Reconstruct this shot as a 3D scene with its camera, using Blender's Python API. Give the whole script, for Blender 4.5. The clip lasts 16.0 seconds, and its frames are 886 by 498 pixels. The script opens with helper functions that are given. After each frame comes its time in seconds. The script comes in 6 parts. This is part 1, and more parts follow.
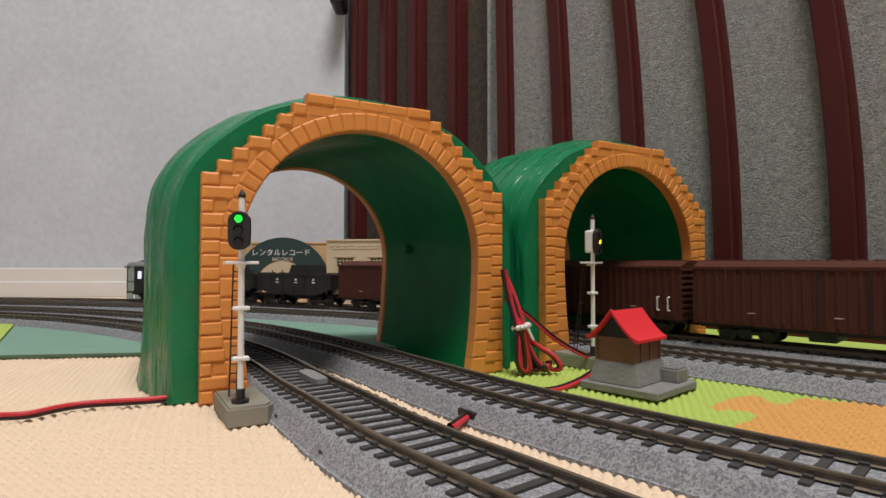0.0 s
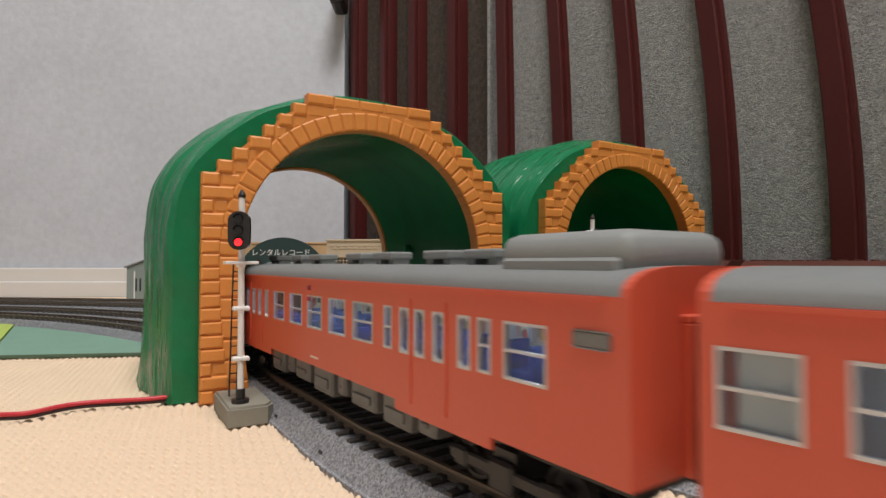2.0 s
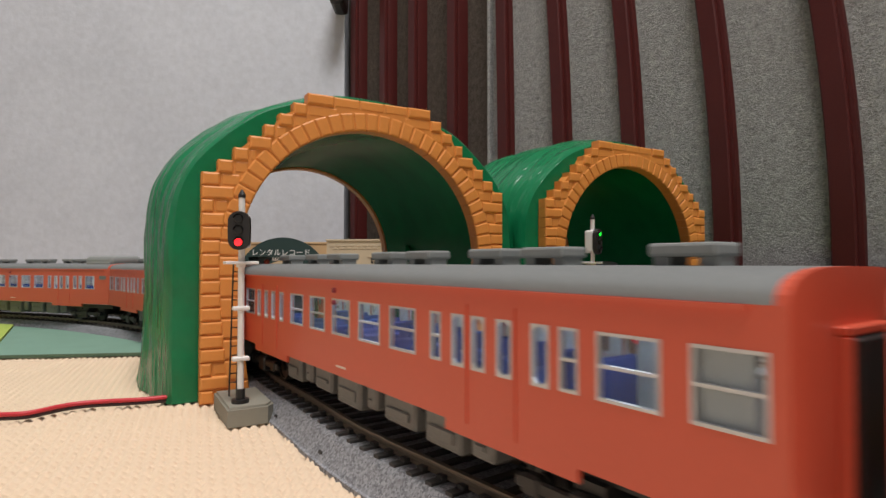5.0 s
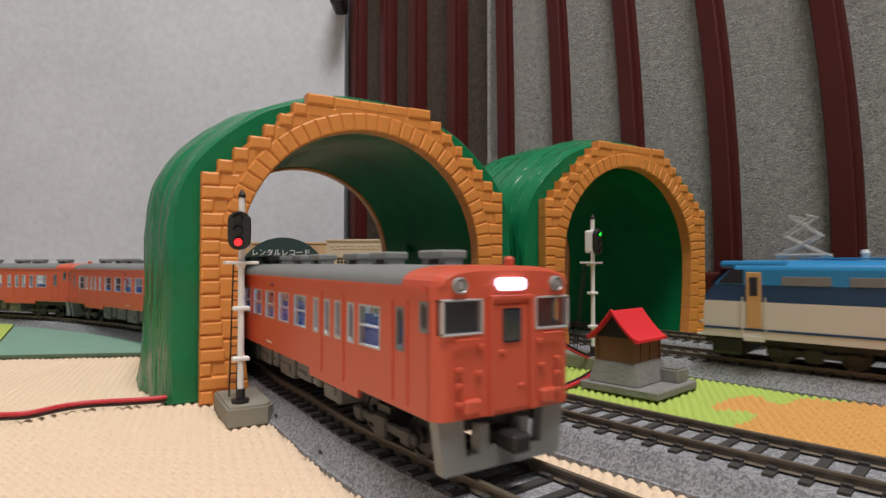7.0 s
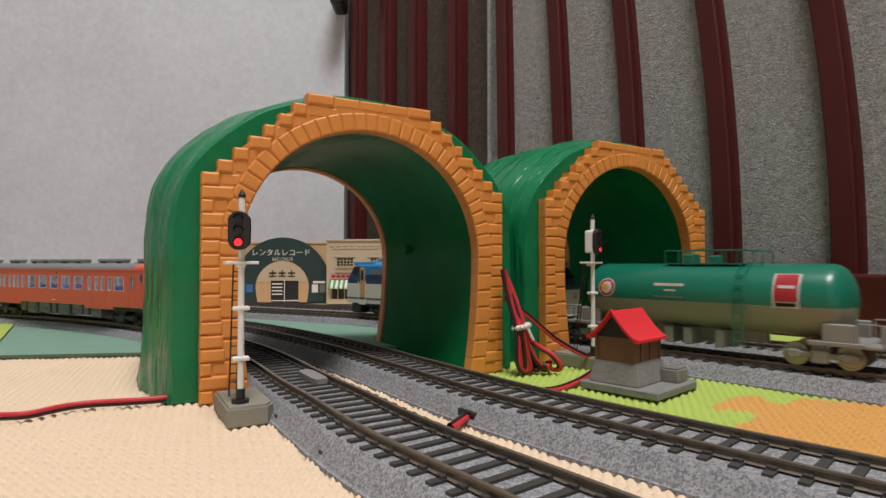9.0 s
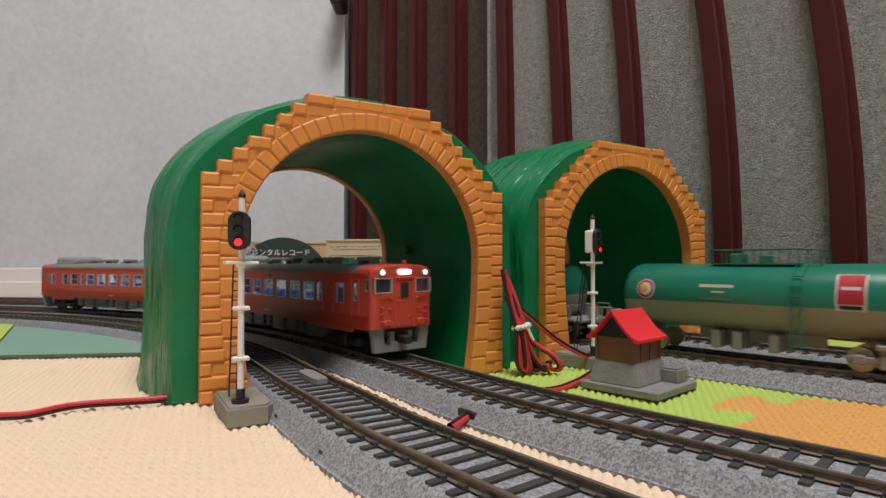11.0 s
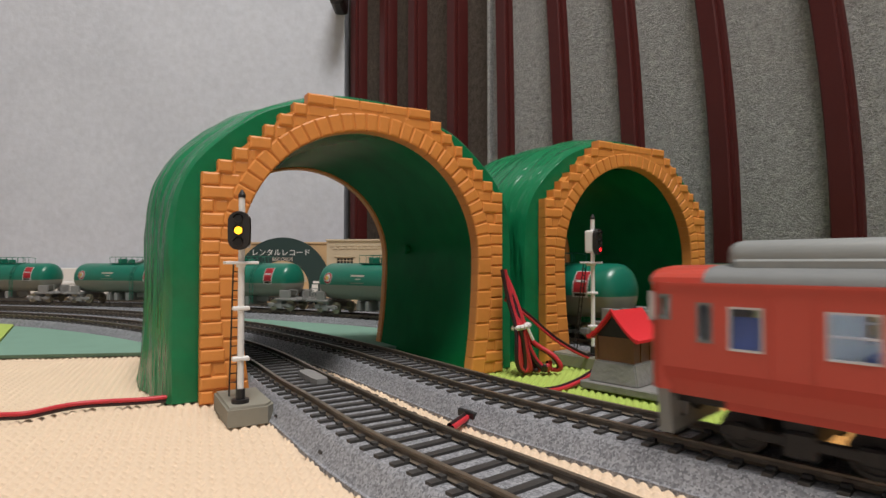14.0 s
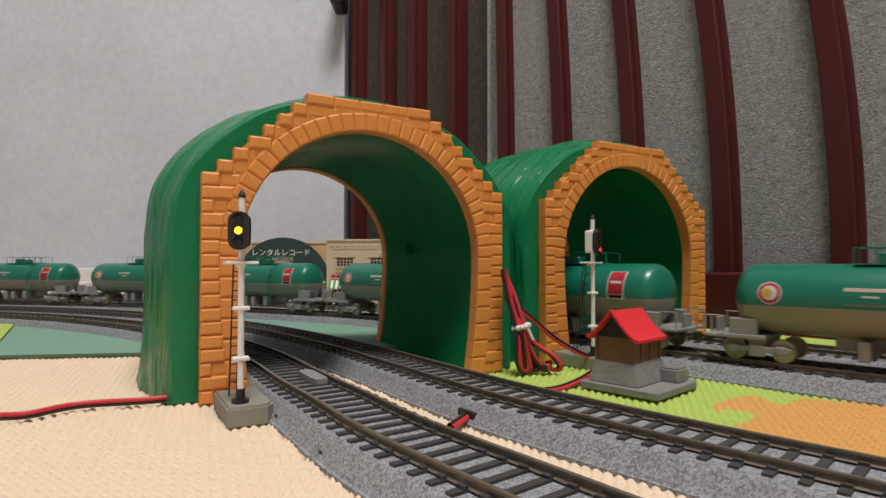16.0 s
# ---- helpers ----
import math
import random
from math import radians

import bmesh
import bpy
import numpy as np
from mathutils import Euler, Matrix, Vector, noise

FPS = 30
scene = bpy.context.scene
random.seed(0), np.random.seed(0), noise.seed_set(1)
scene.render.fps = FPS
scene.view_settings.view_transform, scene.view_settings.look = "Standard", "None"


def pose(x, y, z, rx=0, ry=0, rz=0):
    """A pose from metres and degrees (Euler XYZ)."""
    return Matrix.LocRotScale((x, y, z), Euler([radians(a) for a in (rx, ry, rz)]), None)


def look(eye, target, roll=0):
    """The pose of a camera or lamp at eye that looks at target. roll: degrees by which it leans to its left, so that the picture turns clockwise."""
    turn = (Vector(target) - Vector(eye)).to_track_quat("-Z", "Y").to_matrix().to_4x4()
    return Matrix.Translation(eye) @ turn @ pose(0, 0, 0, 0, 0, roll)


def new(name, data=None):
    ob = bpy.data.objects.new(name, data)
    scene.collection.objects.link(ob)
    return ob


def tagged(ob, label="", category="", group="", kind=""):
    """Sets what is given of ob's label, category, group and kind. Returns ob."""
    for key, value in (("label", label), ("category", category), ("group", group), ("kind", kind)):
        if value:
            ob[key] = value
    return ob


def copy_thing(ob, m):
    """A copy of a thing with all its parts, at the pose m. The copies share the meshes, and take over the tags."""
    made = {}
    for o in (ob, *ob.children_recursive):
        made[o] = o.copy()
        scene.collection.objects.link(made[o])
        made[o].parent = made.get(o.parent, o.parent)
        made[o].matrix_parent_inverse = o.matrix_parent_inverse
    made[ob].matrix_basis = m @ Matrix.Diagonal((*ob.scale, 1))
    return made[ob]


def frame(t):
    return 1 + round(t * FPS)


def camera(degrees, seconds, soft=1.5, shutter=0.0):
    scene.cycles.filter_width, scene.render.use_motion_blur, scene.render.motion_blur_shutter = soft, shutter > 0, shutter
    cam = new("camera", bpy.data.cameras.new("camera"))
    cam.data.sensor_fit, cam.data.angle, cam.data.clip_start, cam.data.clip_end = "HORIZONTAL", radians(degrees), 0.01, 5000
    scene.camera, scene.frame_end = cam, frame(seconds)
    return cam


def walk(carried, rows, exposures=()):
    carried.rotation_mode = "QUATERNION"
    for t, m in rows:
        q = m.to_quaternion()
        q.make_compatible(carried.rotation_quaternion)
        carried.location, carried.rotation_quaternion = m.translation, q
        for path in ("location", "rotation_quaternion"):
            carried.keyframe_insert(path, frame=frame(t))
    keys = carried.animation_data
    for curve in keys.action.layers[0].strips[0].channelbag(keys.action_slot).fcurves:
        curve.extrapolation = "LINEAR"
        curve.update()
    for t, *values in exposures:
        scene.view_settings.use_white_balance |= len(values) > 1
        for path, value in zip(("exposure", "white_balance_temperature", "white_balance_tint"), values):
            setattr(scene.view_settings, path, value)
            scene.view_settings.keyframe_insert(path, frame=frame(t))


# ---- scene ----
# camera: stands still, low over the play mat
EYE = (0.0, 0.0, 0.052)
cam = camera(76.2, 16.0, soft=1.5, shutter=0.3)
CAM_POSE = pose(*EYE, 91.4, 0, 0)
walk(cam, [(0.0, CAM_POSE), (16.0, CAM_POSE)],
     exposures=[(0.0, 0.0), (16.0, 0.0)])

# light: a large ceiling lamp in a closed room
world = bpy.data.worlds.new("world")
scene.world = world
world.use_nodes = True
world.node_tree.nodes["Background"].inputs[0].default_value = (0.9, 0.95, 1.0, 1)
world.node_tree.nodes["Background"].inputs[1].default_value = 0.3


def area_lamp(name, eye, target, size, power, color):
    data = bpy.data.lights.new(name, "AREA")
    data.shape, data.size, data.energy, data.color = "DISK", size, power, color
    ob = new(name, data)
    ob.matrix_basis = look(eye, target)
    return ob


area_lamp("ceiling_lamp", (0.20, -0.42, 2.25), (0.05, 0.0, 0), 0.8, 55, (1.0, 0.965, 0.935))


# ---- materials ----
def material(name, color, rough=0.6, metal=0.0, vary=0.12, scale=60.0, bump=0.15, fine=900.0,
             emit=0.0, spec=0.5, dark=None, coat=0.0, per_object=0.0):
    m = bpy.data.materials.new(name)
    m.use_nodes = True
    nt = m.node_tree
    b = nt.nodes["Principled BSDF"]
    b.inputs["Roughness"].default_value = rough
    b.inputs["Metallic"].default_value = metal
    b.inputs["Specular IOR Level"].default_value = spec
    b.inputs["Coat Weight"].default_value = coat
    co = nt.nodes.new("ShaderNodeTexCoord")
    n1 = nt.nodes.new("ShaderNodeTexNoise")
    n1.inputs["Scale"].default_value, n1.inputs["Detail"].default_value = scale, 6
    n2 = nt.nodes.new("ShaderNodeTexNoise")
    n2.inputs["Scale"].default_value, n2.inputs["Detail"].default_value = fine, 3
    nt.links.new(co.outputs["Object"], n1.inputs["Vector"])
    nt.links.new(co.outputs["Object"], n2.inputs["Vector"])
    ramp = nt.nodes.new("ShaderNodeMix")
    ramp.data_type = "RGBA"
    d = dark or tuple(c * (1 - vary * 1.6) for c in color)
    l = tuple(min(1, c * (1 + vary)) for c in color)
    ramp.inputs[6].default_value, ramp.inputs[7].default_value = (*d, 1), (*l, 1)
    add = nt.nodes.new("ShaderNodeMath")
    add.operation = "MULTIPLY_ADD"
    add.inputs[1].default_value, add.inputs[2].default_value = 0.5, 0.0
    nt.links.new(n2.outputs["Fac"], add.inputs[0])
    add2 = nt.nodes.new("ShaderNodeMath")
    add2.operation = "MULTIPLY_ADD"
    add2.inputs[1].default_value = 0.5
    nt.links.new(n1.outputs["Fac"], add2.inputs[0])
    nt.links.new(add.outputs[0], add2.inputs[2])
    last = add2.outputs[0]
    if per_object:
        info = nt.nodes.new("ShaderNodeObjectInfo")
        a3 = nt.nodes.new("ShaderNodeMath")
        a3.operation = "MULTIPLY_ADD"
        a3.inputs[1].default_value = per_object
        nt.links.new(info.outputs["Random"], a3.inputs[0])
        nt.links.new(last, a3.inputs[2])
        last = a3.outputs[0]
    nt.links.new(last, ramp.inputs[0])
    nt.links.new(ramp.outputs[2], b.inputs["Base Color"])
    if bump:
        bp = nt.nodes.new("ShaderNodeBump")
        bp.inputs["Strength"].default_value, bp.inputs["Distance"].default_value = bump, 0.0006
        nt.links.new(n2.outputs["Fac"], bp.inputs["Height"])
        nt.links.new(bp.outputs[0], b.inputs["Normal"])
    if emit:
        b.inputs["Emission Color"].default_value = (*color, 1)
        b.inputs["Emission Strength"].default_value = emit
    return m


def ballast_material():
    m = material("ballast", (0.27, 0.275, 0.295), 0.9, vary=0.35, scale=250, bump=0.9, fine=1500)
    nt = m.node_tree
    b = nt.nodes["Principled BSDF"]
    co = nt.nodes.new("ShaderNodeTexCoord")
    v = nt.nodes.new("ShaderNodeTexVoronoi")
    v.inputs["Scale"].default_value = 1900
    nt.links.new(co.outputs["Object"], v.inputs["Vector"])
    mix = nt.nodes.new("ShaderNodeMix")
    mix.data_type = "RGBA"
    mix.inputs[0].default_value = 0.45
    ramp = nt.nodes.new("ShaderNodeValToRGB")
    e = ramp.color_ramp.elements
    e[0].position, e[0].color = 0.05, (0.04, 0.043, 0.052, 1)
    e[1].position, e[1].color = 0.95, (0.50, 0.51, 0.54, 1)
    sep = nt.nodes.new("ShaderNodeSeparateColor")
    nt.links.new(v.outputs["Color"], sep.inputs[0])
    nt.links.new(sep.outputs[0], ramp.inputs[0])
    old = b.inputs["Base Color"].links[0].from_socket
    nt.links.new(old, mix.inputs[6])
    nt.links.new(ramp.outputs[0], mix.inputs[7])
    nt.links.new(mix.outputs[2], b.inputs["Base Color"])
    bp = nt.nodes.new("ShaderNodeBump")
    bp.inputs["Strength"].default_value, bp.inputs["Distance"].default_value = 0.9, 0.0011
    nt.links.new(sep.outputs[1], bp.inputs["Height"])
    nt.links.new(bp.outputs[0], b.inputs["Normal"])
    return m


def carpet_material(name, color, dark):
    """Looped carpet: coarse mottled pile with fine fibre relief."""
    m = material(name, tuple(c * 1.25 for c in color), 1.0, vary=0.25, scale=170, bump=1.0, fine=620, spec=0.1, dark=dark)
    nt = m.node_tree
    for n in nt.nodes:
        if n.type == "BUMP":
            n.inputs["Distance"].default_value = 0.0025
        if n.type == "TEX_NOISE":
            n.inputs["Roughness"].default_value = 0.75
    mix = next(n for n in nt.nodes if n.type == "MIX")
    curve = nt.nodes.new("ShaderNodeMapRange")
    curve.inputs["From Min"].default_value, curve.inputs["From Max"].default_value = 0.36, 0.64
    nt.links.new(mix.inputs[0].links[0].from_socket, curve.inputs["Value"])
    nt.links.new(curve.outputs["Result"], mix.inputs[0])
    return m


def wallpaper_material():
    """Pale grey plaster-like wallpaper: faint clouds, small embossed flecks."""
    m = material("grey_wallpaper", (0.575, 0.60, 0.655), 0.85, vary=0.07, scale=5, bump=0.22, fine=110, spec=0.3)
    nt = m.node_tree
    bp = next(n for n in nt.nodes if n.type == "BUMP")
    bp.inputs["Distance"].default_value = 0.0016
    mix = next(n for n in nt.nodes if n.type == "MIX")
    curve = nt.nodes.new("ShaderNodeMapRange")
    curve.inputs["From Min"].default_value, curve.inputs["From Max"].default_value = 0.32, 0.68
    nt.links.new(mix.inputs[0].links[0].from_socket, curve.inputs["Value"])
    nt.links.new(curve.outputs["Result"], mix.inputs[0])
    return m


def glass_material(name, tint=(0.9, 0.95, 1.0)):
    m = bpy.data.materials.new(name)
    m.use_nodes = True
    b = m.node_tree.nodes["Principled BSDF"]
    b.inputs["Base Color"].default_value = (*tint, 1)
    b.inputs["Transmission Weight"].default_value = 0.97
    b.inputs["Roughness"].default_value = 0.03
    b.inputs["IOR"].default_value = 1.1
    return m


M = {}
M["orange"] = material("orange_plastic", (0.72, 0.275, 0.06), 0.42, vary=0.10, scale=45, bump=0.12, fine=500, per_object=0.25)
M["orange_mortar"] = material("orange_plastic_joint", (0.68, 0.25, 0.05), 0.5, vary=0.10, scale=45, bump=0.1, fine=500)
M["green"] = material("green_plastic", (0.008, 0.185, 0.072), 0.26, vary=0.18, scale=25, bump=0.35, fine=240, spec=0.22)
M["green"].node_tree.nodes["Principled BSDF"].inputs["Specular IOR Level"].default_value = 0.32


def streaks(m, turn, scale, strength, distance):
    """Moulded streaks: stretch the relief of a material along a slant."""
    nt = m.node_tree
    bp = next(n for n in nt.nodes if n.type == "BUMP")
    co = nt.nodes.new("ShaderNodeTexCoord")
    mp = nt.nodes.new("ShaderNodeMapping")
    mp.inputs["Rotation"].default_value = [radians(a) for a in turn]
    mp.inputs["Scale"].default_value = scale
    nz = nt.nodes.new("ShaderNodeTexNoise")
    nz.inputs["Scale"].default_value, nz.inputs["Detail"].default_value = 90, 2
    nt.links.new(co.outputs["Object"], mp.inputs["Vector"])
    nt.links.new(mp.outputs["Vector"], nz.inputs["Vector"])
    nt.links.new(nz.outputs["Fac"], bp.inputs["Height"])
    bp.inputs["Strength"].default_value, bp.inputs["Distance"].default_value = strength, distance


streaks(M["green"], (25, 0, 0), (0.55, 2.6, 0.45), 0.95, 0.0024)
# same green plastic without streaks, darker and nearly sheenless for the tunnels' inner shade
M["green_inside"] = material("smooth_green_plastic_shaded", (0.006, 0.17, 0.055), 0.22, vary=0.35, scale=25, bump=0.4, fine=60, spec=0.03)
M["ballast"] = ballast_material()
M["rail"] = material("weathered_rail", (0.19, 0.155, 0.118), 0.42, metal=0.35, vary=0.3, scale=90, bump=0.1)
M["sleeper"] = material("dark_plastic_sleeper", (0.045, 0.042, 0.040), 0.65, vary=0.3, scale=300, bump=0.3, per_object=0.3)
M["beige"] = material("beige_foam", (0.74, 0.585, 0.43), 0.85, vary=0.06, scale=30, bump=0.25, fine=1200, spec=0.25)
M["lime"] = material("lime_foam", (0.40, 0.52, 0.115), 0.85, vary=0.08, scale=30, bump=0.25, fine=1200, spec=0.25)
M["amber"] = material("amber_foam", (0.62, 0.33, 0.10), 0.85, vary=0.08, scale=30, bump=0.25, fine=1200, spec=0.25)
M["teal"] = material("teal_felt", (0.20, 0.335, 0.265), 0.95, vary=0.12, scale=60, bump=0.4, fine=1600, spec=0.1)
M["teal_edge"] = material("dark_felt_edge", (0.10, 0.16, 0.10), 0.95, vary=0.2)
M["floor"] = material("wood_floor", (0.33, 0.22, 0.13), 0.5, vary=0.2, scale=8)
M["wallpaper"] = wallpaper_material()
M["white_trim"] = material("white_trim", (0.74, 0.72, 0.69), 0.5, vary=0.03, scale=20, bump=0.05)
M["ceiling"] = material("white_ceiling", (0.62, 0.62, 0.61), 0.9, vary=0.03)
M["carpet_light"] = carpet_material("light_grey_carpet", (0.29, 0.29, 0.285), (0.19, 0.19, 0.187))
M["carpet_dark"] = carpet_material("dark_brown_carpet", (0.095, 0.080, 0.068), (0.055, 0.045, 0.038))
M["mahogany"] = material("mahogany_varnish", (0.075, 0.013, 0.012), 0.42, vary=0.3, scale=18, bump=0.08, spec=0.25)
M["red_body"] = material("vermilion_paint", (0.60, 0.098, 0.052), 0.38, vary=0.05, scale=40, bump=0.04)
# same vermilion, darkened for the shade on the second train's sides
M["red_body_shaded"] = material("shaded_vermilion_paint", (0.52, 0.066, 0.042), 0.36, vary=0.05, scale=40, bump=0.04)
M["roof_grey"] = material("grey_roof_paint", (0.19, 0.20, 0.20), 0.7, vary=0.1, scale=80, bump=0.1)
M["unit_grey"] = material("grey_roof_unit", (0.25, 0.265, 0.26), 0.6, vary=0.1, scale=100, bump=0.1)
M["under_grey"] = material("grey_underframe", (0.185, 0.185, 0.178), 0.6, vary=0.2, scale=120, bump=0.15)
M["black"] = material("black_plastic", (0.018, 0.017, 0.017), 0.5, vary=0.25, scale=150, bump=0.1)
M["frame_silver"] = material("silver_window_frame", (0.55, 0.56, 0.58), 0.35, metal=0.6, vary=0.05)
M["glass"] = glass_material("window_glass")
M["dark_glass"] = material("dark_cab_glass", (0.03, 0.035, 0.045), 0.08, vary=0.1, bump=0)
M["seat_blue"] = material("blue_seat", (0.045, 0.10, 0.38), 0.8, vary=0.2, scale=200)
M["inside"] = material("pale_interior", (0.40, 0.42, 0.44), 0.7, vary=0.08, scale=100)
M["lamp_white"] = material("white_led", (0.75, 0.85, 1.0), 0.4, vary=0.0, emit=18.0, bump=0)
M["van_glow"] = material("dim_white_window", (0.75, 0.80, 1.0), 0.4, vary=0.0, emit=0.7, bump=0)
M["sign_glow"] = material("lit_sign", (0.72, 0.72, 1.0), 0.4, vary=0.0, emit=2.2, bump=0)
M["head_glow"] = material("lit_headlamp", (1.0, 0.85, 0.85), 0.4, vary=0.0, emit=4.0, bump=0)
M["lens_off"] = material("grey_lens", (0.30, 0.31, 0.31), 0.2, vary=0.1, bump=0)
M["marker"] = material("pale_marking", (0.72, 0.60, 0.52), 0.6, vary=0.05)
M["white_paint"] = material("white_paint", (0.80, 0.79, 0.77), 0.45, vary=0.04, scale=80, bump=0.05)
M["base_grey"] = material("grey_base_plastic", (0.255, 0.245, 0.20), 0.7, vary=0.08, scale=60, bump=0.1)
M["concrete"] = material("grey_painted_stone", (0.23, 0.225, 0.215), 0.85, vary=0.25, scale=120, bump=0.6, fine=500)
M["red_roof"] = material("red_roof_plastic", (0.72, 0.025, 0.035), 0.55, vary=0.05, scale=50, bump=0.1)
M["brown_wall"] = material("brown_translucent_plastic", (0.19, 0.085, 0.042), 0.35, vary=0.2, scale=60)
M["red_wire"] = material("red_wire_insulation", (0.58, 0.035, 0.05), 0.4, vary=0.08, bump=0)
M["black_wire"] = material("black_wire_insulation", (0.03, 0.012, 0.015), 0.4, vary=0.1, bump=0)
M["green_on"] = material("lit_green_lens", (0.01, 0.95, 0.04), 0.3, vary=0.0, emit=1.8, bump=0)
M["red_on"] = material("lit_red_lens", (1.0, 0.015, 0.02), 0.3, vary=0.0, emit=2.6, bump=0)
M["amber_on"] = material("lit_amber_lens", (1.0, 0.47, 0.02), 0.3, vary=0.0, emit=3.0, bump=0)
M["lens_dark"] = material("unlit_lens", (0.02, 0.02, 0.018), 0.15, vary=0.1, bump=0)
M["tank_green"] = material("tank_green_paint", (0.008, 0.155, 0.10), 0.3, vary=0.06, scale=40, bump=0.03)
M["tank_grey"] = material("tank_grey_paint", (0.24, 0.24, 0.205), 0.4, vary=0.06, scale=40, bump=0.03)
M["wagon_grey"] = material("wagon_frame_grey", (0.255, 0.25, 0.24), 0.5, vary=0.12, scale=120)
M["wheel"] = material("nickel_wheel", (0.42, 0.38, 0.28), 0.35, metal=0.8, vary=0.15)
M["logo_red"] = material("red_panel", (0.58, 0.04, 0.05), 0.5, vary=0.03)
M["logo_yellow"] = material("yellow_emblem", (0.75, 0.50, 0.08), 0.5, vary=0.03)
M["logo_maroon"] = material("maroon_emblem", (0.22, 0.02, 0.04), 0.5, vary=0.03)
M["loco_blue"] = material("sky_blue_paint", (0.02, 0.22, 0.48), 0.35, vary=0.05, scale=40, bump=0.03)
M["loco_navy"] = material("navy_blue_paint", (0.016, 0.055, 0.13), 0.35, vary=0.05, scale=40, bump=0.03)
M["loco_cream"] = material("pale_cream_paint", (0.62, 0.58, 0.51), 0.4, vary=0.05, scale=40, bump=0.03)
M["loco_door"] = material("tan_door_paint", (0.55, 0.32, 0.12), 0.45, vary=0.05)
M["box_brown"] = material("brown_wagon_paint", (0.080, 0.024, 0.016), 0.6, vary=0.12, scale=60, bump=0.08, spec=0.25)
M["metal_thin"] = material("pantograph_metal", (0.60, 0.59, 0.57), 0.4, metal=0.35, vary=0.1)
M["shop_tan"] = material("tan_card", (0.58, 0.38, 0.20), 0.8, vary=0.07, scale=40)
M["shop_green"] = material("dark_green_card", (0.018, 0.045, 0.042), 0.7, vary=0.15, scale=40)
M["shop_cream"] = material("cream_stone_card", (0.56, 0.46, 0.32), 0.85, vary=0.12, scale=70, bump=0.2)
M["shop_dark"] = material("dark_shop_glass", (0.03, 0.03, 0.03), 0.25, vary=0.2)
M["awning_green"] = material("green_awning_stripe", (0.10, 0.34, 0.10), 0.8, vary=0.05)
M["awning_blue"] = material("blue_awning", (0.04, 0.16, 0.42), 0.8, vary=0.08)
M["sign_pink"] = material("pink_sign", (0.62, 0.30, 0.28), 0.7, vary=0.1)
M["lining"] = material("cream_car_lining", (0.50, 0.52, 0.50), 0.7, vary=0.06)
M["dark_print"] = material("dark_print", (0.03, 0.025, 0.02), 0.7, vary=0.1)
M["hut_green"] = material("pale_green_grey", (0.24, 0.29, 0.27), 0.8, vary=0.1)


# ---- building helpers ----
def part(name, bm, mat, parent=None, label="", smooth=False):
    me = bpy.data.meshes.new(name)
    bm.to_mesh(me)
    bm.free()
    for mm in (mat if isinstance(mat, (list, tuple)) else [mat]):
        me.materials.append(mm)
    if smooth:
        for p in me.polygons:
            p.use_smooth = True
        me.set_sharp_from_angle(angle=radians(35))
    ob = new(name, me)
    if parent is not None:
        ob.parent = parent
    if label:
        ob["label"] = label
    return ob


def shared(name, me, parent, m):
    ob = new(name, me)
    ob.parent = parent
    ob.matrix_basis = m
    return ob


def thing(name, label, category, group="", kind="", m=None):
    ob = new(name)
    ob.empty_display_size = 0.01
    if m is not None:
        ob.matrix_basis = m
    return tagged(ob, label, category, group, kind)


def box(bm, x0, x1, y0, y1, z0, z1, bevel=0.0, seg=1, m=None, mi=0):
    vs = [bm.verts.new((x, y, z)) for x in (x0, x1) for y in (y0, y1) for z in (z0, z1)]
    idx = ((0, 1, 3, 2), (4, 6, 7, 5), (0, 4, 5, 1), (2, 3, 7, 6), (0, 2, 6, 4), (1, 5, 7, 3))
    fs = [bm.faces.new([vs[i] for i in f]) for f in idx]
    for f in fs:
        f.material_index = mi
    if bevel:
        r = bmesh.ops.bevel(bm, geom=list({e for f in fs for e in f.edges}), offset=bevel, segments=seg,
                            profile=0.5, affect="EDGES")
        vs = list({v for f in r["faces"] for v in f.verts} | {v for v in vs if v.is_valid})
    if m is not None:
        bmesh.ops.transform(bm, matrix=m, verts=[v for v in vs if v.is_valid])
    return vs


def prism(bm, pts, y0, y1, axis="y", mi=0):
    """A closed outline extruded from y0 to y1 along an axis; pts are the two other coordinates."""
    def at(p, d):
        return {"y": (p[0], d, p[1]), "x": (d, p[0], p[1]), "z": (p[0], p[1], d)}[axis]
    a = [bm.verts.new(at(p, y0)) for p in pts]
    b = [bm.verts.new(at(p, y1)) for p in pts]
    n = len(pts)
    fs = [bm.faces.new([a[i], a[(i + 1) % n], b[(i + 1) % n], b[i]]) for i in range(n)]
    fs += [bm.faces.new(a[::-1]), bm.faces.new(b)]
    for f in fs:
        f.material_index = mi
    bmesh.ops.recalc_face_normals(bm, faces=fs)
    return a + b


def rod(bm, p, q, r, sides=8, r2=None, mi=0):
    p, q = Vector(p), Vector(q)
    d = (q - p).normalized()
    u = d.orthogonal().normalized()
    w = d.cross(u)
    r2 = r if r2 is None else r2
    a, b = [], []
    for i in range(sides):
        t = 2 * math.pi * i / sides
        o = u * math.cos(t) + w * math.sin(t)
        a.append(bm.verts.new(p + o * r))
        b.append(bm.verts.new(q + o * r2))
    fs = [bm.faces.new([a[i], a[(i + 1) % sides], b[(i + 1) % sides], b[i]]) for i in range(sides)]
    fs += [bm.faces.new(a[::-1]), bm.faces.new(b)]
    for f in fs:
        f.material_index = mi
    return a + b


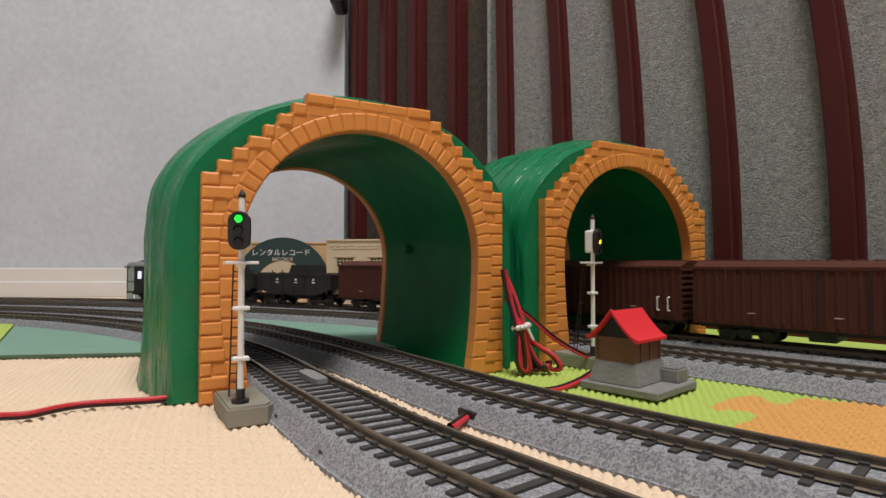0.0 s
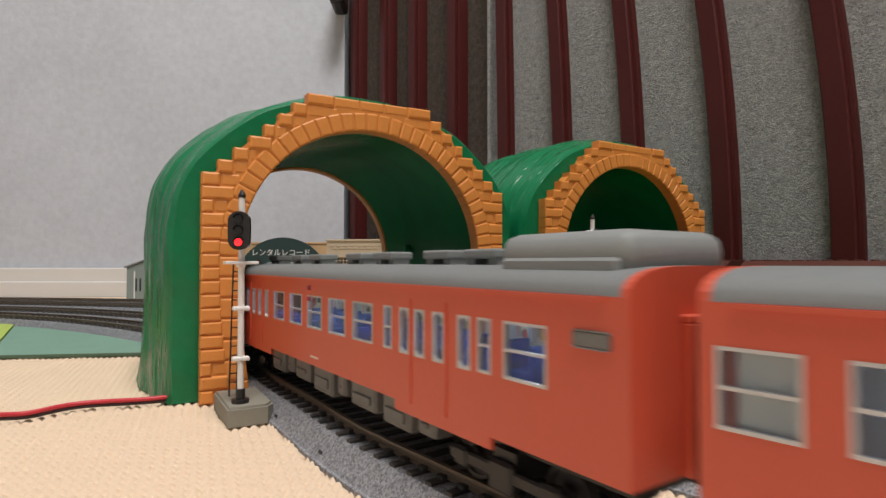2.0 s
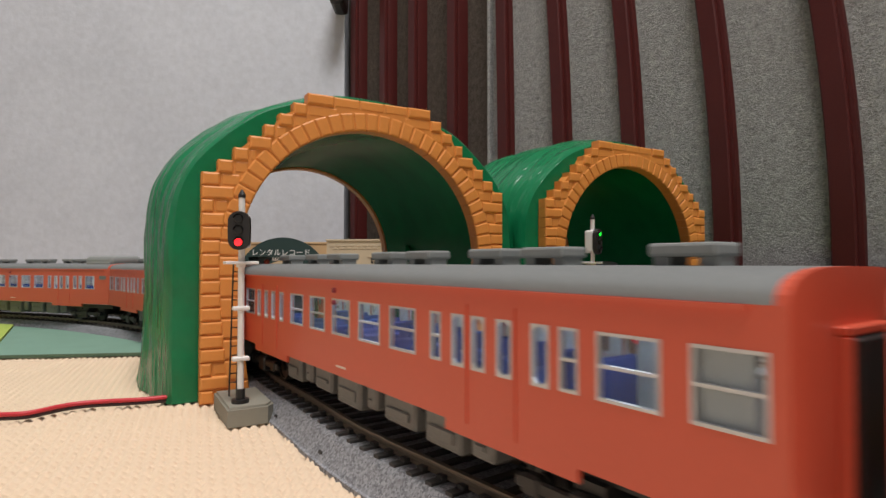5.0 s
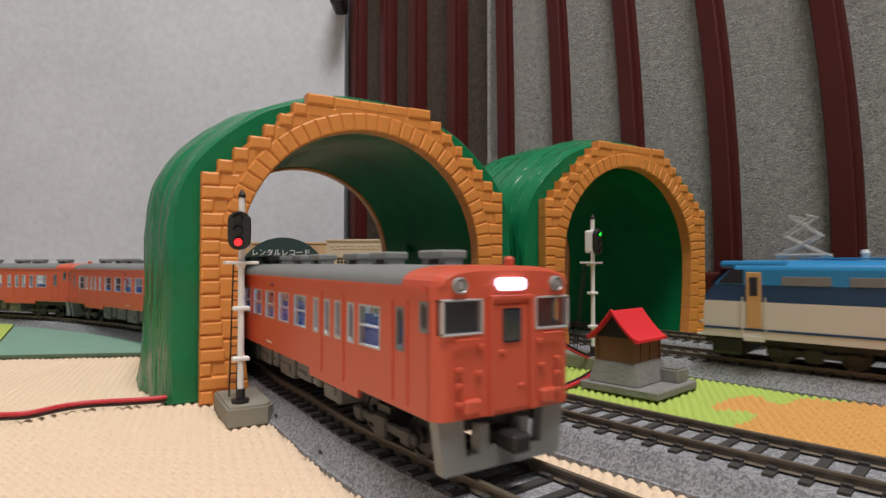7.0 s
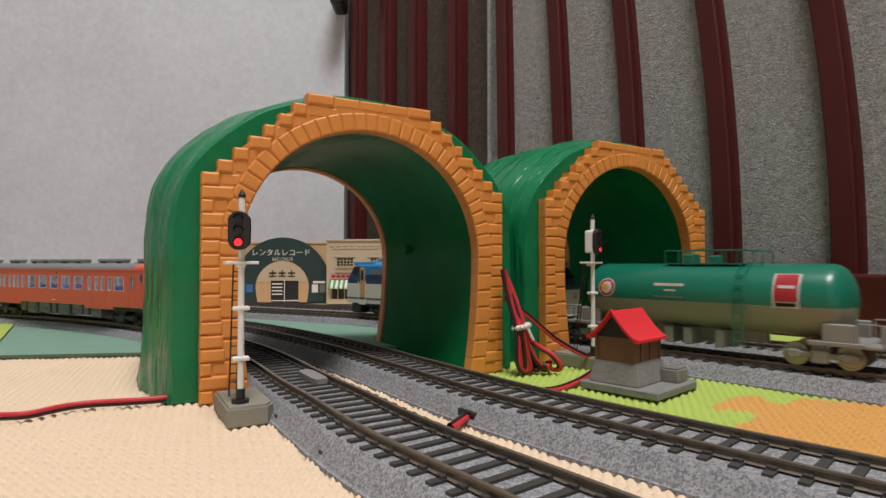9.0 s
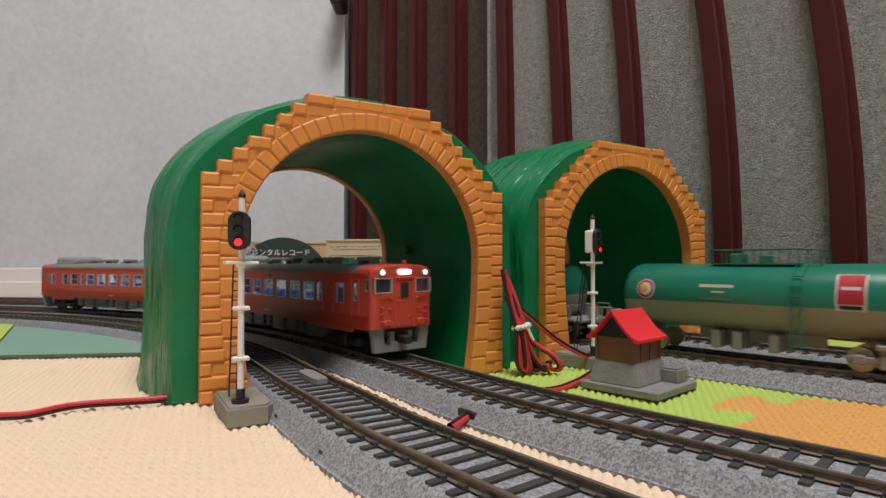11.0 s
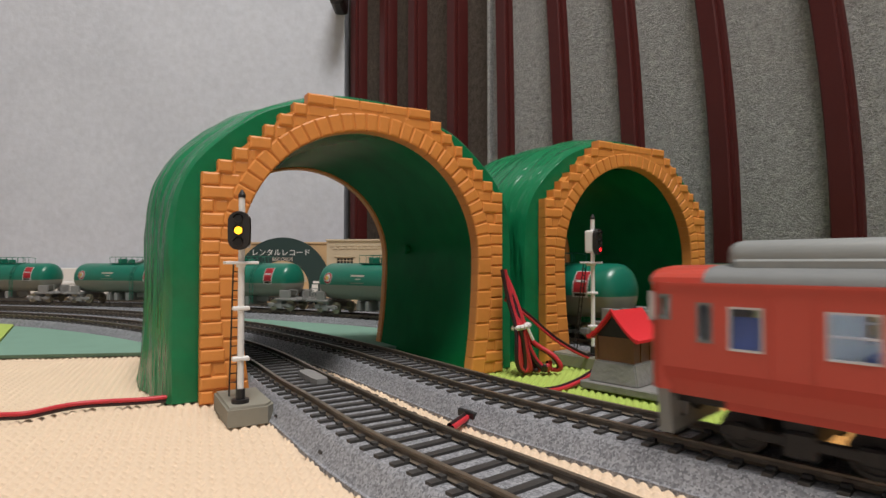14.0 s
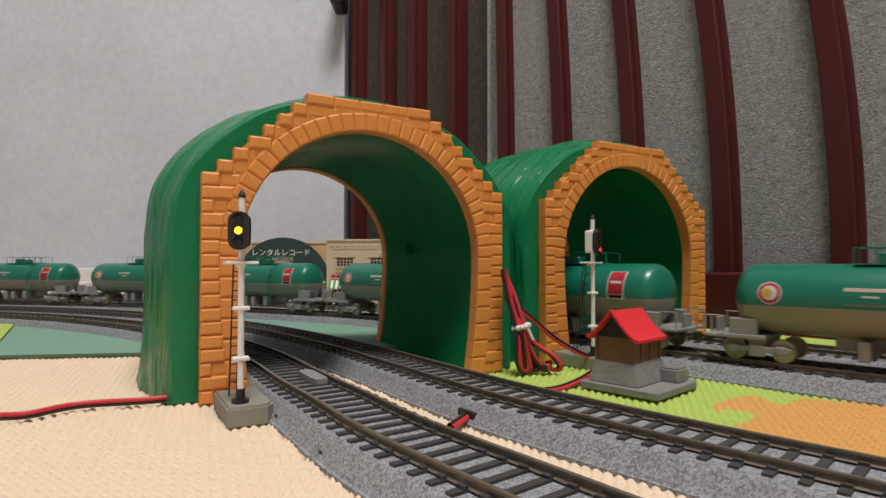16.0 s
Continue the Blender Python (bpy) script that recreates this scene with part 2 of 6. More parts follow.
def lathe(bm, prof, axis_at, axis="x", sides=24, mi=0):
    """Turn a profile of (along, radius) about an axis through axis_at."""
    rings = []
    c = Vector(axis_at)
    for a, r in prof:
        ring = []
        for i in range(sides):
            t = 2 * math.pi * i / sides
            o = {"x": (a, r * math.cos(t), r * math.sin(t)), "y": (r * math.cos(t), a, r * math.sin(t)),
                 "z": (r * math.cos(t), r * math.sin(t), a)}[axis]
            ring.append(bm.verts.new(c + Vector(o)))
        rings.append(ring)
    fs = []
    for r0, r1 in zip(rings, rings[1:]):
        for i in range(sides):
            fs.append(bm.faces.new([r0[i], r0[(i + 1) % sides], r1[(i + 1) % sides], r1[i]]))
    fs.append(bm.faces.new(rings[0][::-1]))
    fs.append(bm.faces.new(rings[-1]))
    for f in fs:
        f.material_index = mi
    bmesh.ops.recalc_face_normals(bm, faces=fs)
    return fs


def tube(name, pts, r, mat, parent=None):
    cu = bpy.data.curves.new(name, "CURVE")
    cu.dimensions, cu.bevel_depth, cu.bevel_resolution, cu.resolution_u = "3D", r, 3, 8
    sp = cu.splines.new("NURBS")
    sp.points.add(len(pts) - 1)
    for p, c in zip(sp.points, pts):
        p.co = (*c, 1)
    sp.use_endpoint_u, sp.order_u = True, 4
    cu.materials.append(mat)
    dg_ob = bpy.data.objects.new(name, cu)
    me = bpy.data.meshes.new_from_object(dg_ob)
    bpy.data.objects.remove(dg_ob)
    for p in me.polygons:
        p.use_smooth = True
    ob = new(name, me)
    if parent is not None:
        ob.parent = parent
    return ob


def text_part(name, body, size, mat, parent, m, depth=0.0002):
    cu = bpy.data.curves.new(name, "FONT")
    cu.body, cu.size, cu.align_x, cu.align_y, cu.extrude = body, size, "CENTER", "CENTER", depth
    cu.materials.append(mat)
    tmp = bpy.data.objects.new(name, cu)
    me = bpy.data.meshes.new_from_object(tmp)
    bpy.data.objects.remove(tmp)
    ob = new(name, me)
    ob.parent = parent
    ob.matrix_basis = m
    return ob


# ---- the tracks' lines, in metres on the mat ----
RAIL_TOP = 0.0095


class Path:
    """A smooth line through points, measured by its length."""

    def __init__(self, pts, step=0.004):
        p = np.array(pts, float)
        k = np.r_[0, np.cumsum(np.hypot(*np.diff(p, axis=0).T) ** 0.5)]
        tang = np.gradient(p, k, axis=0)
        out = []
        for i in range(len(p) - 1):
            h = k[i + 1] - k[i]
            n = max(2, int(np.hypot(*(p[i + 1] - p[i])) / step))
            for t in np.arange(n) / n:
                out.append((2 * t**3 - 3 * t**2 + 1) * p[i] + (t**3 - 2 * t**2 + t) * h * tang[i]
                           + (3 * t**2 - 2 * t**3) * p[i + 1] + (t**3 - t**2) * h * tang[i + 1])
        out.append(p[-1])
        self.p = np.array(out)
        self.s = np.r_[0, np.cumsum(np.hypot(*np.diff(self.p, axis=0).T))]
        self.length = self.s[-1]

    def at(self, s):
        if s < 0:
            d = (self.p[1] - self.p[0]) / np.hypot(*(self.p[1] - self.p[0]))
            return self.p[0] + d * s
        if s > self.length:
            d = (self.p[-1] - self.p[-2]) / np.hypot(*(self.p[-1] - self.p[-2]))
            return self.p[-1] + d * (s - self.length)
        return np.array([np.interp(s, self.s, self.p[:, 0]), np.interp(s, self.s, self.p[:, 1])])

    def way(self, s):
        d = self.at(s + 0.004) - self.at(s - 0.004)
        return d / np.hypot(*d)

    def offset(self, d):
        """A line beside this one, d metres to the right of its way."""
        pts = []
        for s in np.arange(0, self.length, 0.06):
            w = self.way(s)
            pts.append(self.at(s) + d * np.array([w[1], -w[0]]))
        return Path(pts)


# all lines run from behind the camera, past it, through the tunnels and away
LINE_1 = Path([(1.05, -1.12), (0.42, -0.37), (0.19, -0.098), (0.105, 0.004), (0.056, 0.063), (0.0185, 0.111), (-0.013, 0.152),
               (-0.035, 0.187), (-0.052, 0.213), (-0.076, 0.253), (-0.103, 0.292), (-0.150, 0.345), (-0.211, 0.396),
               (-0.296, 0.449), (-0.376, 0.481), (-0.48, 0.507), (-0.62, 0.525), (-0.9, 0.54), (-1.5, 0.545), (-2.5, 0.545)])
LINE_2 = Path([(1.10, -0.99), (0.50, -0.33), (0.30, -0.105), (0.200, 0.001), (0.140, 0.065), (0.098, 0.110), (0.069, 0.140),
               (0.042, 0.170), (0.0185, 0.199), (-0.014, 0.247), (-0.047, 0.295), (-0.086, 0.343), (-0.124, 0.384),
               (-0.180, 0.432), (-0.256, 0.481), (-0.343, 0.522), (-0.430, 0.549), (-0.54, 0.568), (-0.9, 0.59), (-1.5, 0.595), (-2.5, 0.595)])
LINE_3 = Path([(1.45, -1.22), (0.88, -0.51), (0.45, -0.05), (0.33, 0.068), (0.24, 0.156), (0.172, 0.223), (0.138, 0.259),
               (0.113, 0.287), (0.078, 0.329), (0.038, 0.377), (-0.010, 0.426), (-0.063, 0.468), (-0.116, 0.498),
               (-0.176, 0.529), (-0.245, 0.561), (-0.317, 0.587), (-0.403, 0.609), (-0.493, 0.626), (-0.62, 0.638), (-0.9, 0.645), (-1.7, 0.645)])
LINE_4 = LINE_3.offset(0.058)


# ---- the room ----
WALL_Y = 0.905
CORNER = Vector((-0.163, WALL_Y, 0))
SLAT_WAY = Vector((0.052, -0.063, 0)).normalized()
SLAT_STEP = 0.0818
SLAT_0 = Vector((0.0660, 0.6395, 0))      # the first slat of the light carpet


def structure(name, bm, mat, label, category):
    return tagged(part(name, bm, mat), label, category, kind="structure")


def room():
    bm = bmesh.new()
    box(bm, -2.6, 2.4, -2.2, 2.0, -0.06, -0.012)
    structure("floor", bm, M["floor"], "brown wooden floor under the play mats", "floor")
    bm = bmesh.new()
    box(bm, -2.6, CORNER.x + 0.004, WALL_Y, WALL_Y + 0.1, -0.012, 2.4)
    structure("wall_north", bm, M["wallpaper"], "pale grey embossed wallpaper on a plain wall", "wall")
    bm = bmesh.new()
    box(bm, -2.6, CORNER.x, WALL_Y - 0.012, WALL_Y - 0.001, -0.012, 0.044, 0.002, 2)
    box(bm, -2.6, CORNER.x, WALL_Y - 0.016, WALL_Y - 0.001, -0.012, 0.0225, 0.002, 2)
    structure("baseboard", bm, M["white_trim"], "white stepped skirting board along the grey wall", "baseboard")
    bm = bmesh.new()
    box(bm, -2.7, -2.6, -2.2, 0.98, -0.012, 2.4)
    structure("wall_west", bm, M["wallpaper"], "pale grey embossed wallpaper on a plain wall", "wall")
    bm = bmesh.new()
    box(bm, -2.6, 2.4, -2.3, -2.2, -0.012, 2.4)
    structure("wall_south", bm, M["wallpaper"], "pale grey embossed wallpaper on a plain wall", "wall")
    bm = bmesh.new()
    box(bm, 2.4, 2.5, -2.3, 2.0, -0.012, 2.4)
    structure("wall_far_east", bm, M["wallpaper"], "pale grey embossed wallpaper on a plain wall", "wall")
    bm = bmesh.new()
    box(bm, -2.7, 2.5, -2.3, 2.0, 2.4, 2.45)
    structure("ceiling", bm, M["ceiling"], "plain white ceiling", "ceiling")
    # the carpeted wall with upright slats
    turn = math.atan2(SLAT_WAY.y, SLAT_WAY.x)
    base = Matrix.Translation(SLAT_0) @ Matrix.Rotation(turn, 4, "Z")
    wall = thing("wall_east", "grey carpet-covered wall with upright mahogany slats", "wall", kind="structure", m=base)
    k = SLAT_STEP
    bm = bmesh.new()
    box(bm, -0.30 * k, 30 * k, 0.012, 0.09, -0.03, 2.46)
    part("carpet", bm, M["carpet_light"], wall, "light grey looped carpet")
    bm = bmesh.new()
    box(bm, -5.2 * k, -0.36 * k, 0.022, 0.09, -0.03, 2.46)
    part("carpet", bm, M["carpet_dark"], wall, "dark brown carpet")
    bm = bmesh.new()
    box(bm, -0.36 * k, -0.30 * k, 0.006, 0.06, -0.012, 2.4, 0.001)
    part("joint_strip", bm, M["carpet_light"], wall, "thin pale joint strip")
    # the slats are bowed a little, more so along the wall
    bows = {0: 0.04, 1: 0.12, 2: 0.19, 3: 0.27, 4: 0.32}

    def slat(bow):
        bm = bmesh.new()
        section = [(-0.0080, 0.0240), (-0.0080, 0.0030), (-0.0068, 0.0020), (0.0062, 0.0020), (0.0074, 0.0030), (0.0076, 0.0060), (0.0106, 0.0062), (0.0110, 0.0070), (0.0110, 0.0240)]
        rings = []
        for z in [-0.03, 0.05] + [0.05 + 0.015 * i for i in range(1, 21)] + [0.8, 2.46]:
            off = -bow * max(0.0, min(z - 0.05, 0.30)) ** 2
            rings.append([bm.verts.new((x + off, y, z)) for x, y in section])
        n = len(section)
        for r0, r1 in zip(rings, rings[1:]):
            for i in range(n):
                bm.faces.new([r0[i], r0[(i + 1) % n], r1[(i + 1) % n], r1[i]])
        bm.faces.new(rings[0][::-1])
        bm.faces.new(rings[-1])
        bmesh.ops.recalc_face_normals(bm, faces=bm.faces)
        return bm
    uneven = {-4: -0.005, -3: -0.003, -2: -0.012, -1: -0.0095}
    straight, last = None, None
    for i in range(-4, 30):
        if i < 0 and straight:
            shared("slat", straight.data, wall, pose(i * k + uneven[i], 0, 0))
        elif i > 5:
            shared("slat", last.data, wall, pose(i * k, 0, 0))
        else:
            ob = part("slat", slat(0.0 if i < 0 else bows.get(i, 0.34)), M["mahogany"], wall, smooth=True)
            ob.matrix_basis = pose(i * k + uneven.get(i, 0.0), 0, 0)
            if i < 0:
                straight = ob
            last = ob
    bm = bmesh.new()
    box(bm, -4.4 * k, 30 * k, -0.010, 0.021, -0.012, 0.0445, 0.002, 2)
    part("skirting", bm, M["mahogany"], wall, "dark mahogany skirting board")
    # dark bracket high in the corner
    bm = bmesh.new()
    box(bm, -0.1720, -0.1500, 0.84, 0.890, 0.4440, 0.50, 0.006, 2)
    tagged(part("wall_bracket", bm, M["black"]), "black rounded bracket on the grey wall", "bracket")


# woven relief of the foam mats, built as geometry near the camera
def weave_height(x, y):
    a, b = x / 0.0031, y / 0.0036
    row = np.floor(b)
    u = (a + 0.5 * (row % 2)) % 1.0
    v = b % 1.0
    return 0.00175 * (np.clip(np.sin(np.pi * u), 0, 1) * np.clip(np.sin(np.pi * v), 0, 1)) ** 0.6 - 0.00165


def weave_sheet(name, x0, x1, y0, y1, step, mats, choose, parent, turn=0.0):
    nx, ny = int((x1 - x0) / step) + 1, int((y1 - y0) / step) + 1
    X, Y = np.meshgrid(np.linspace(x0, x1, nx), np.linspace(y0, y1, ny))
    c, s = math.cos(turn), math.sin(turn)
    Z = weave_height(X * c + Y * s, -X * s + Y * c)
    v = np.c_[X.ravel(), Y.ravel(), Z.ravel()]
    i = np.arange(ny - 1)[:, None] * nx + np.arange(nx - 1)[None]
    f = np.stack([i, i + 1, i + nx + 1, i + nx], -1).reshape(-1, 4)
    me = bpy.data.meshes.new(name)
    me.from_pydata(v.tolist(), [], f.tolist())
    for m in mats:
        me.materials.append(m)
    mid = v[f].mean(1)
    me.polygons.foreach_set("material_index", choose(mid[:, 0], mid[:, 1]).astype(np.int32))
    me.polygons.foreach_set("use_smooth", np.ones(len(f), bool))
    me.update()
    ob = new(name, me)
    ob.parent = parent
    return ob


AMBER_EDGE = [(0.1801, 0.1979), (0.1628, 0.2089), (0.1388, 0.2203), (0.1283, 0.2123), (0.1231, 0.2114), (0.1244, 0.2231), (0.1203, 0.225), (0.1083, 0.2176), (0.098, 0.2081), (0.0969, 0.2033), (0.107, 0.2017), (0.1089, 0.1972), (0.1031, 0.1901), (0.0929, 0.1828), (0.1, 0.12), (0.2, 0.02), (0.42, 0.05)]


def mats():
    mat = thing("play_mat", "beige foam play mat with a woven relief, tiled with lime and amber pieces", "floor mat", kind="structure")
    bm = bmesh.new()
    box(bm, -2.55, 2.35, -2.15, WALL_Y - 0.02, -0.011, -0.0019)
    part("foam", bm, M["beige"], mat)

    def east(x, y):
        # the amber piece with its jigsaw edge, east of the second track
        edge = AMBER_EDGE
        inside = np.zeros(len(x), bool)
        for (x0, y0), (x1, y1) in zip(edge, edge[1:] + edge[:1]):
            cross = (y0 > y) != (y1 > y)
            inside ^= cross & (x < (x1 - x0) * (y - y0) / (y1 - y0 + 1e-12) + x0)
        amber = inside
        return np.where(amber, 1, 0)
    weave_sheet("weave", -0.27, 0.0, 0.10, 0.335, 0.0006, [M["beige"]], lambda x, y: np.zeros(len(x)), mat, 0.0)
    lime = weave_sheet("weave", 0.0, 0.32, 0.085, 0.335, 0.0006, [M["lime"], M["amber"], M["beige"]],
                       lambda x, y: np.where((x - 0.01) * 0.70 + (y - 0.212) * 0.71 < 0.0, 2, east(x, y)), mat, -0.75)
    # plain lime mats beyond the outer tracks
    bm = bmesh.new()
    box(bm, 0.3205, 0.75, -0.15, 0.335, -0.0009, -0.0002)
    box(bm, 0.05, 0.75, 0.3355, 0.60, -0.0009, -0.0002)
    part("lime_foam", bm, M["lime"], mat, "lime green foam pieces")
    # teal felt mat inside the curve
    ob = thing("felt_mat", "thin teal felt mat lying on the foam mat", "mat")
    bm = bmesh.new()
    prism(bm, [(-0.245, 0.306), (-0.165, 0.317), (-0.10, 0.335), (0.02, 0.345), (0.03, 0.46), (-0.10, 0.50), (-0.30, 0.60), (-0.46, 0.56), (-0.365, 0.487)],
          0.0003, 0.0018, "z")
    part("felt", bm, M["teal"], ob)
    bm = bmesh.new()
    prism(bm, [(-0.2452, 0.3055), (-0.165, 0.3164), (-0.165, 0.3172), (-0.245, 0.3066)], 0.0003, 0.0020, "z")
    part("hem", bm, M["teal_edge"], ob)
    ob = tagged(new("lime_mat"), "lime green foam mat beside the felt", "mat")
    bm = bmesh.new()
    prism(bm, [(-0.60, 0.30), (-0.2455, 0.306), (-0.3655, 0.4868), (-0.60, 0.476)], 0.0002, 0.0030, "z")
    part("foam", bm, M["lime"], ob)
    bm = bmesh.new()
    prism(bm, [(-0.60, 0.4762), (-0.362, 0.4872), (-0.362, 0.491), (-0.60, 0.480)], 0.0002, 0.0042, "z")
    part("edge", bm, M["teal_edge"], ob)


# ---- tracks ----
def sweep(bm, line, s0, s1, section, step, mi=0):
    """Carry a cross-section (across, up) along a line."""
    n = max(2, int((s1 - s0) / step))
    rings = []
    for s in np.linspace(s0, s1, n + 1):
        p, w = line.at(s), line.way(s)
        rings.append([bm.verts.new((p[0] + a * w[1], p[1] - a * w[0], z)) for a, z in section])
    k = len(section)
    fs = []
    for r0, r1 in zip(rings, rings[1:]):
        for i in range(k):
            fs.append(bm.faces.new([r0[i], r0[(i + 1) % k], r1[(i + 1) % k], r1[i]]))
    fs += [bm.faces.new(rings[0][::-1]), bm.faces.new(rings[-1])]
    for f in fs:
        f.material_index = mi
    bmesh.ops.recalc_face_normals(bm, faces=fs)


SLEEPER_STEP = 0.0067


def track(line, near0, near1, label):
    ob = thing("track", label, "model track", "model railway tracks", kind="structure")
    L = line.length
    bm = bmesh.new()
    h = 0.0067
    sweep(bm, line, 0, L, [(-0.0190, -0.0008), (-0.0190, 0.0004), (-0.0183, 0.0006), (-0.0150, h * 0.85), (-0.0140, h), (0.0140, h), (0.0150, h * 0.85), (0.0183, 0.0006), (0.0190, 0.0004), (0.0190, -0.0008)], 0.006)
    part("roadbed", bm, M["ballast"], ob, "grey moulded ballast roadbed")
    for side in (-1, 1):
        bm = bmesh.new()
        g = side * 0.0087
        sec = [(g - 0.0011, 0.0073), (g + 0.0011, 0.0073), (g + 0.0003, 0.0077), (g + 0.0003, 0.0086), (g + 0.0006, 0.0089), (g + 0.0006, RAIL_TOP),
               (g - 0.0006, RAIL_TOP), (g - 0.0006, 0.0089), (g - 0.0003, 0.0086), (g - 0.0003, 0.0077)]
        sweep(bm, line, 0, L, sec, 0.006)
        part("rail", bm, M["rail"], ob, "brown weathered rail")
    bm = bmesh.new()
    box(bm, -0.0011, 0.0011, -0.0138, 0.0138, h - 0.001, 0.0074, 0.0)
    for sy in (-1, 1):
        for o in (-1, 1):
            box(bm, -0.0010, 0.0010, sy * 0.0087 + o * 0.0016 - 0.0007, sy * 0.0087 + o * 0.0016 + 0.0007, 0.0074, 0.0081)
    me = bpy.data.meshes.new("sleeper")
    bm.to_mesh(me)
    me.materials.append(M["sleeper"])
    far = bmesh.new()
    for s in np.arange(0.002, L, SLEEPER_STEP):
        p, w = line.at(s), line.way(s)
        m = pose(p[0], p[1], 0, 0, 0, math.degrees(math.atan2(w[1], w[0])))
        if near0 <= s <= near1:
            shared("sleeper", me, ob, m)
        else:
            box(far, -0.0011, 0.0011, -0.0138, 0.0138, h - 0.001, 0.0074, m=m)
    bm.free()
    tagged(part("far_sleepers", far, M["sleeper"], ob), kind="stuff")
    return ob


def s_near(line, x, y):
    d = np.hypot(line.p[:, 0] - x, line.p[:, 1] - y)
    return float(line.s[int(d.argmin())])


def tracks():
    track(LINE_1, s_near(LINE_1, 0.08, 0.03), s_near(LINE_1, -0.43, 0.5), "model track on grey ballast roadbed with dark sleepers")
    track(LINE_2, s_near(LINE_2, 0.16, 0.04), s_near(LINE_2, -0.48, 0.56), "model track on grey ballast roadbed with dark sleepers")
    track(LINE_3, s_near(LINE_3, 0.24, 0.156), s_near(LINE_3, -0.55, 0.63), "model track on grey ballast roadbed with dark sleepers")
    track(LINE_4, s_near(LINE_4, 0.28, 0.2), s_near(LINE_4, -0.2, 0.58), "model track on grey ballast roadbed with dark sleepers")
    # wire notches in the roadbeds' sides: black blocks stand for the shade in them
    for line, x, y in ((LINE_1, -0.0185, 0.160), (LINE_1, -0.0405, 0.196), (LINE_2, 0.0215, 0.195), (LINE_3, 0.124, 0.274)):
        s = s_near(line, x, y)
        p, w = line.at(s), line.way(s)
        big = line is LINE_2
        ob = tagged(new("wire_notch"), "black block for the shade in a wire notch of the roadbed's side", "track fitting", "wire notches", kind="structure")
        ob.matrix_basis = pose(p[0] - 0.0150 * w[1], p[1] + 0.0150 * w[0], 0.0, 0, 0, math.degrees(math.atan2(w[1], w[0])))
        bm = bmesh.new()
        k = 0.0042 if big else 0.0014
        box(bm, -k, k, -0.0022, 0.0025, 0.0004, 0.0040 if big else 0.0026, 0.0003)
        part("slot", bm, M["black"], ob)
    # spring box of the turnout on the first line
    p, w = LINE_1.at(s_near(LINE_1, -0.0545, 0.218)), LINE_1.way(s_near(LINE_1, -0.0545, 0.218))
    ob = thing("point_motor_cover", "small grey cover between the rails", "track fitting",
               m=pose(p[0] + 0.0045 * w[1], p[1] - 0.0045 * w[0], 0.0072, 0, 0, math.degrees(math.atan2(w[1], w[0]))))
    bm = bmesh.new()
    prism(bm, [(-0.011, -0.002), (-0.007, -0.0028), (0.007, -0.0028), (0.011, -0.002), (0.011, 0.002), (0.007, 0.0028), (-0.007, 0.0028), (-0.011, 0.002)], 0, 0.0020, "z")
    part("cover", bm, M["wagon_grey"], ob)


# ---- toy tunnels ----
TUN_W, TUN_L = 0.1345, 0.108
COURSE = 0.00505


def arch_half(z):
    """Half the width of the opening at a height."""
    r, c = 0.0540, 0.0545
    if z < c:
        return r - 0.0045 * ((c - z) / c) ** 2
    return math.sqrt(max(0.0, r * r - (z - c) ** 2))


def tunnel_outline(n=40):
    r, c = 0.0540, 0.0545
    pts = [(-arch_half(z), z) for z in np.linspace(0.0, c, 10)]
    pts += [(-r * math.cos(a), c + r * math.sin(a)) for a in np.linspace(0, math.pi, n)[1:-1]]
    pts += [(arch_half(z), z) for z in np.linspace(c, 0.0, 10)]
    return pts


def hill_outline(grow, top, n):
    """The hill's outer line: it hugs the stepped portal and swells behind it."""
    half = [(0.076, 0.0), (0.076, 0.061), (0.0745, 0.078), (0.069, 0.090), (0.058, 0.1015), (0.0445, 0.112), (0.028, 0.1185), (0.014, 0.1222), (0.0, 0.1230)]
    pts = [(-x, z) for x, z in half] + [(x, z) for x, z in reversed(half[:-1])]
    a = np.array(pts)
    k = np.r_[0, np.cumsum(np.hypot(*np.diff(a, axis=0).T))]
    out = []
    for s in np.linspace(0, k[-1], n):
        x, z = np.interp(s, k, a[:, 0]), np.interp(s, k, a[:, 1])
        out.append((x * (1 + grow / 0.076), z * (1 + top / 0.123)))
    # soften the corners
    for r in range(3):
        out = [out[0]] + [((p[0] + 2 * q[0] + r2[0]) / 4, (p[1] + 2 * q[1] + r2[1]) / 4) for p, q, r2 in zip(out, out[1:], out[2:])] + [out[-1]]
    return out


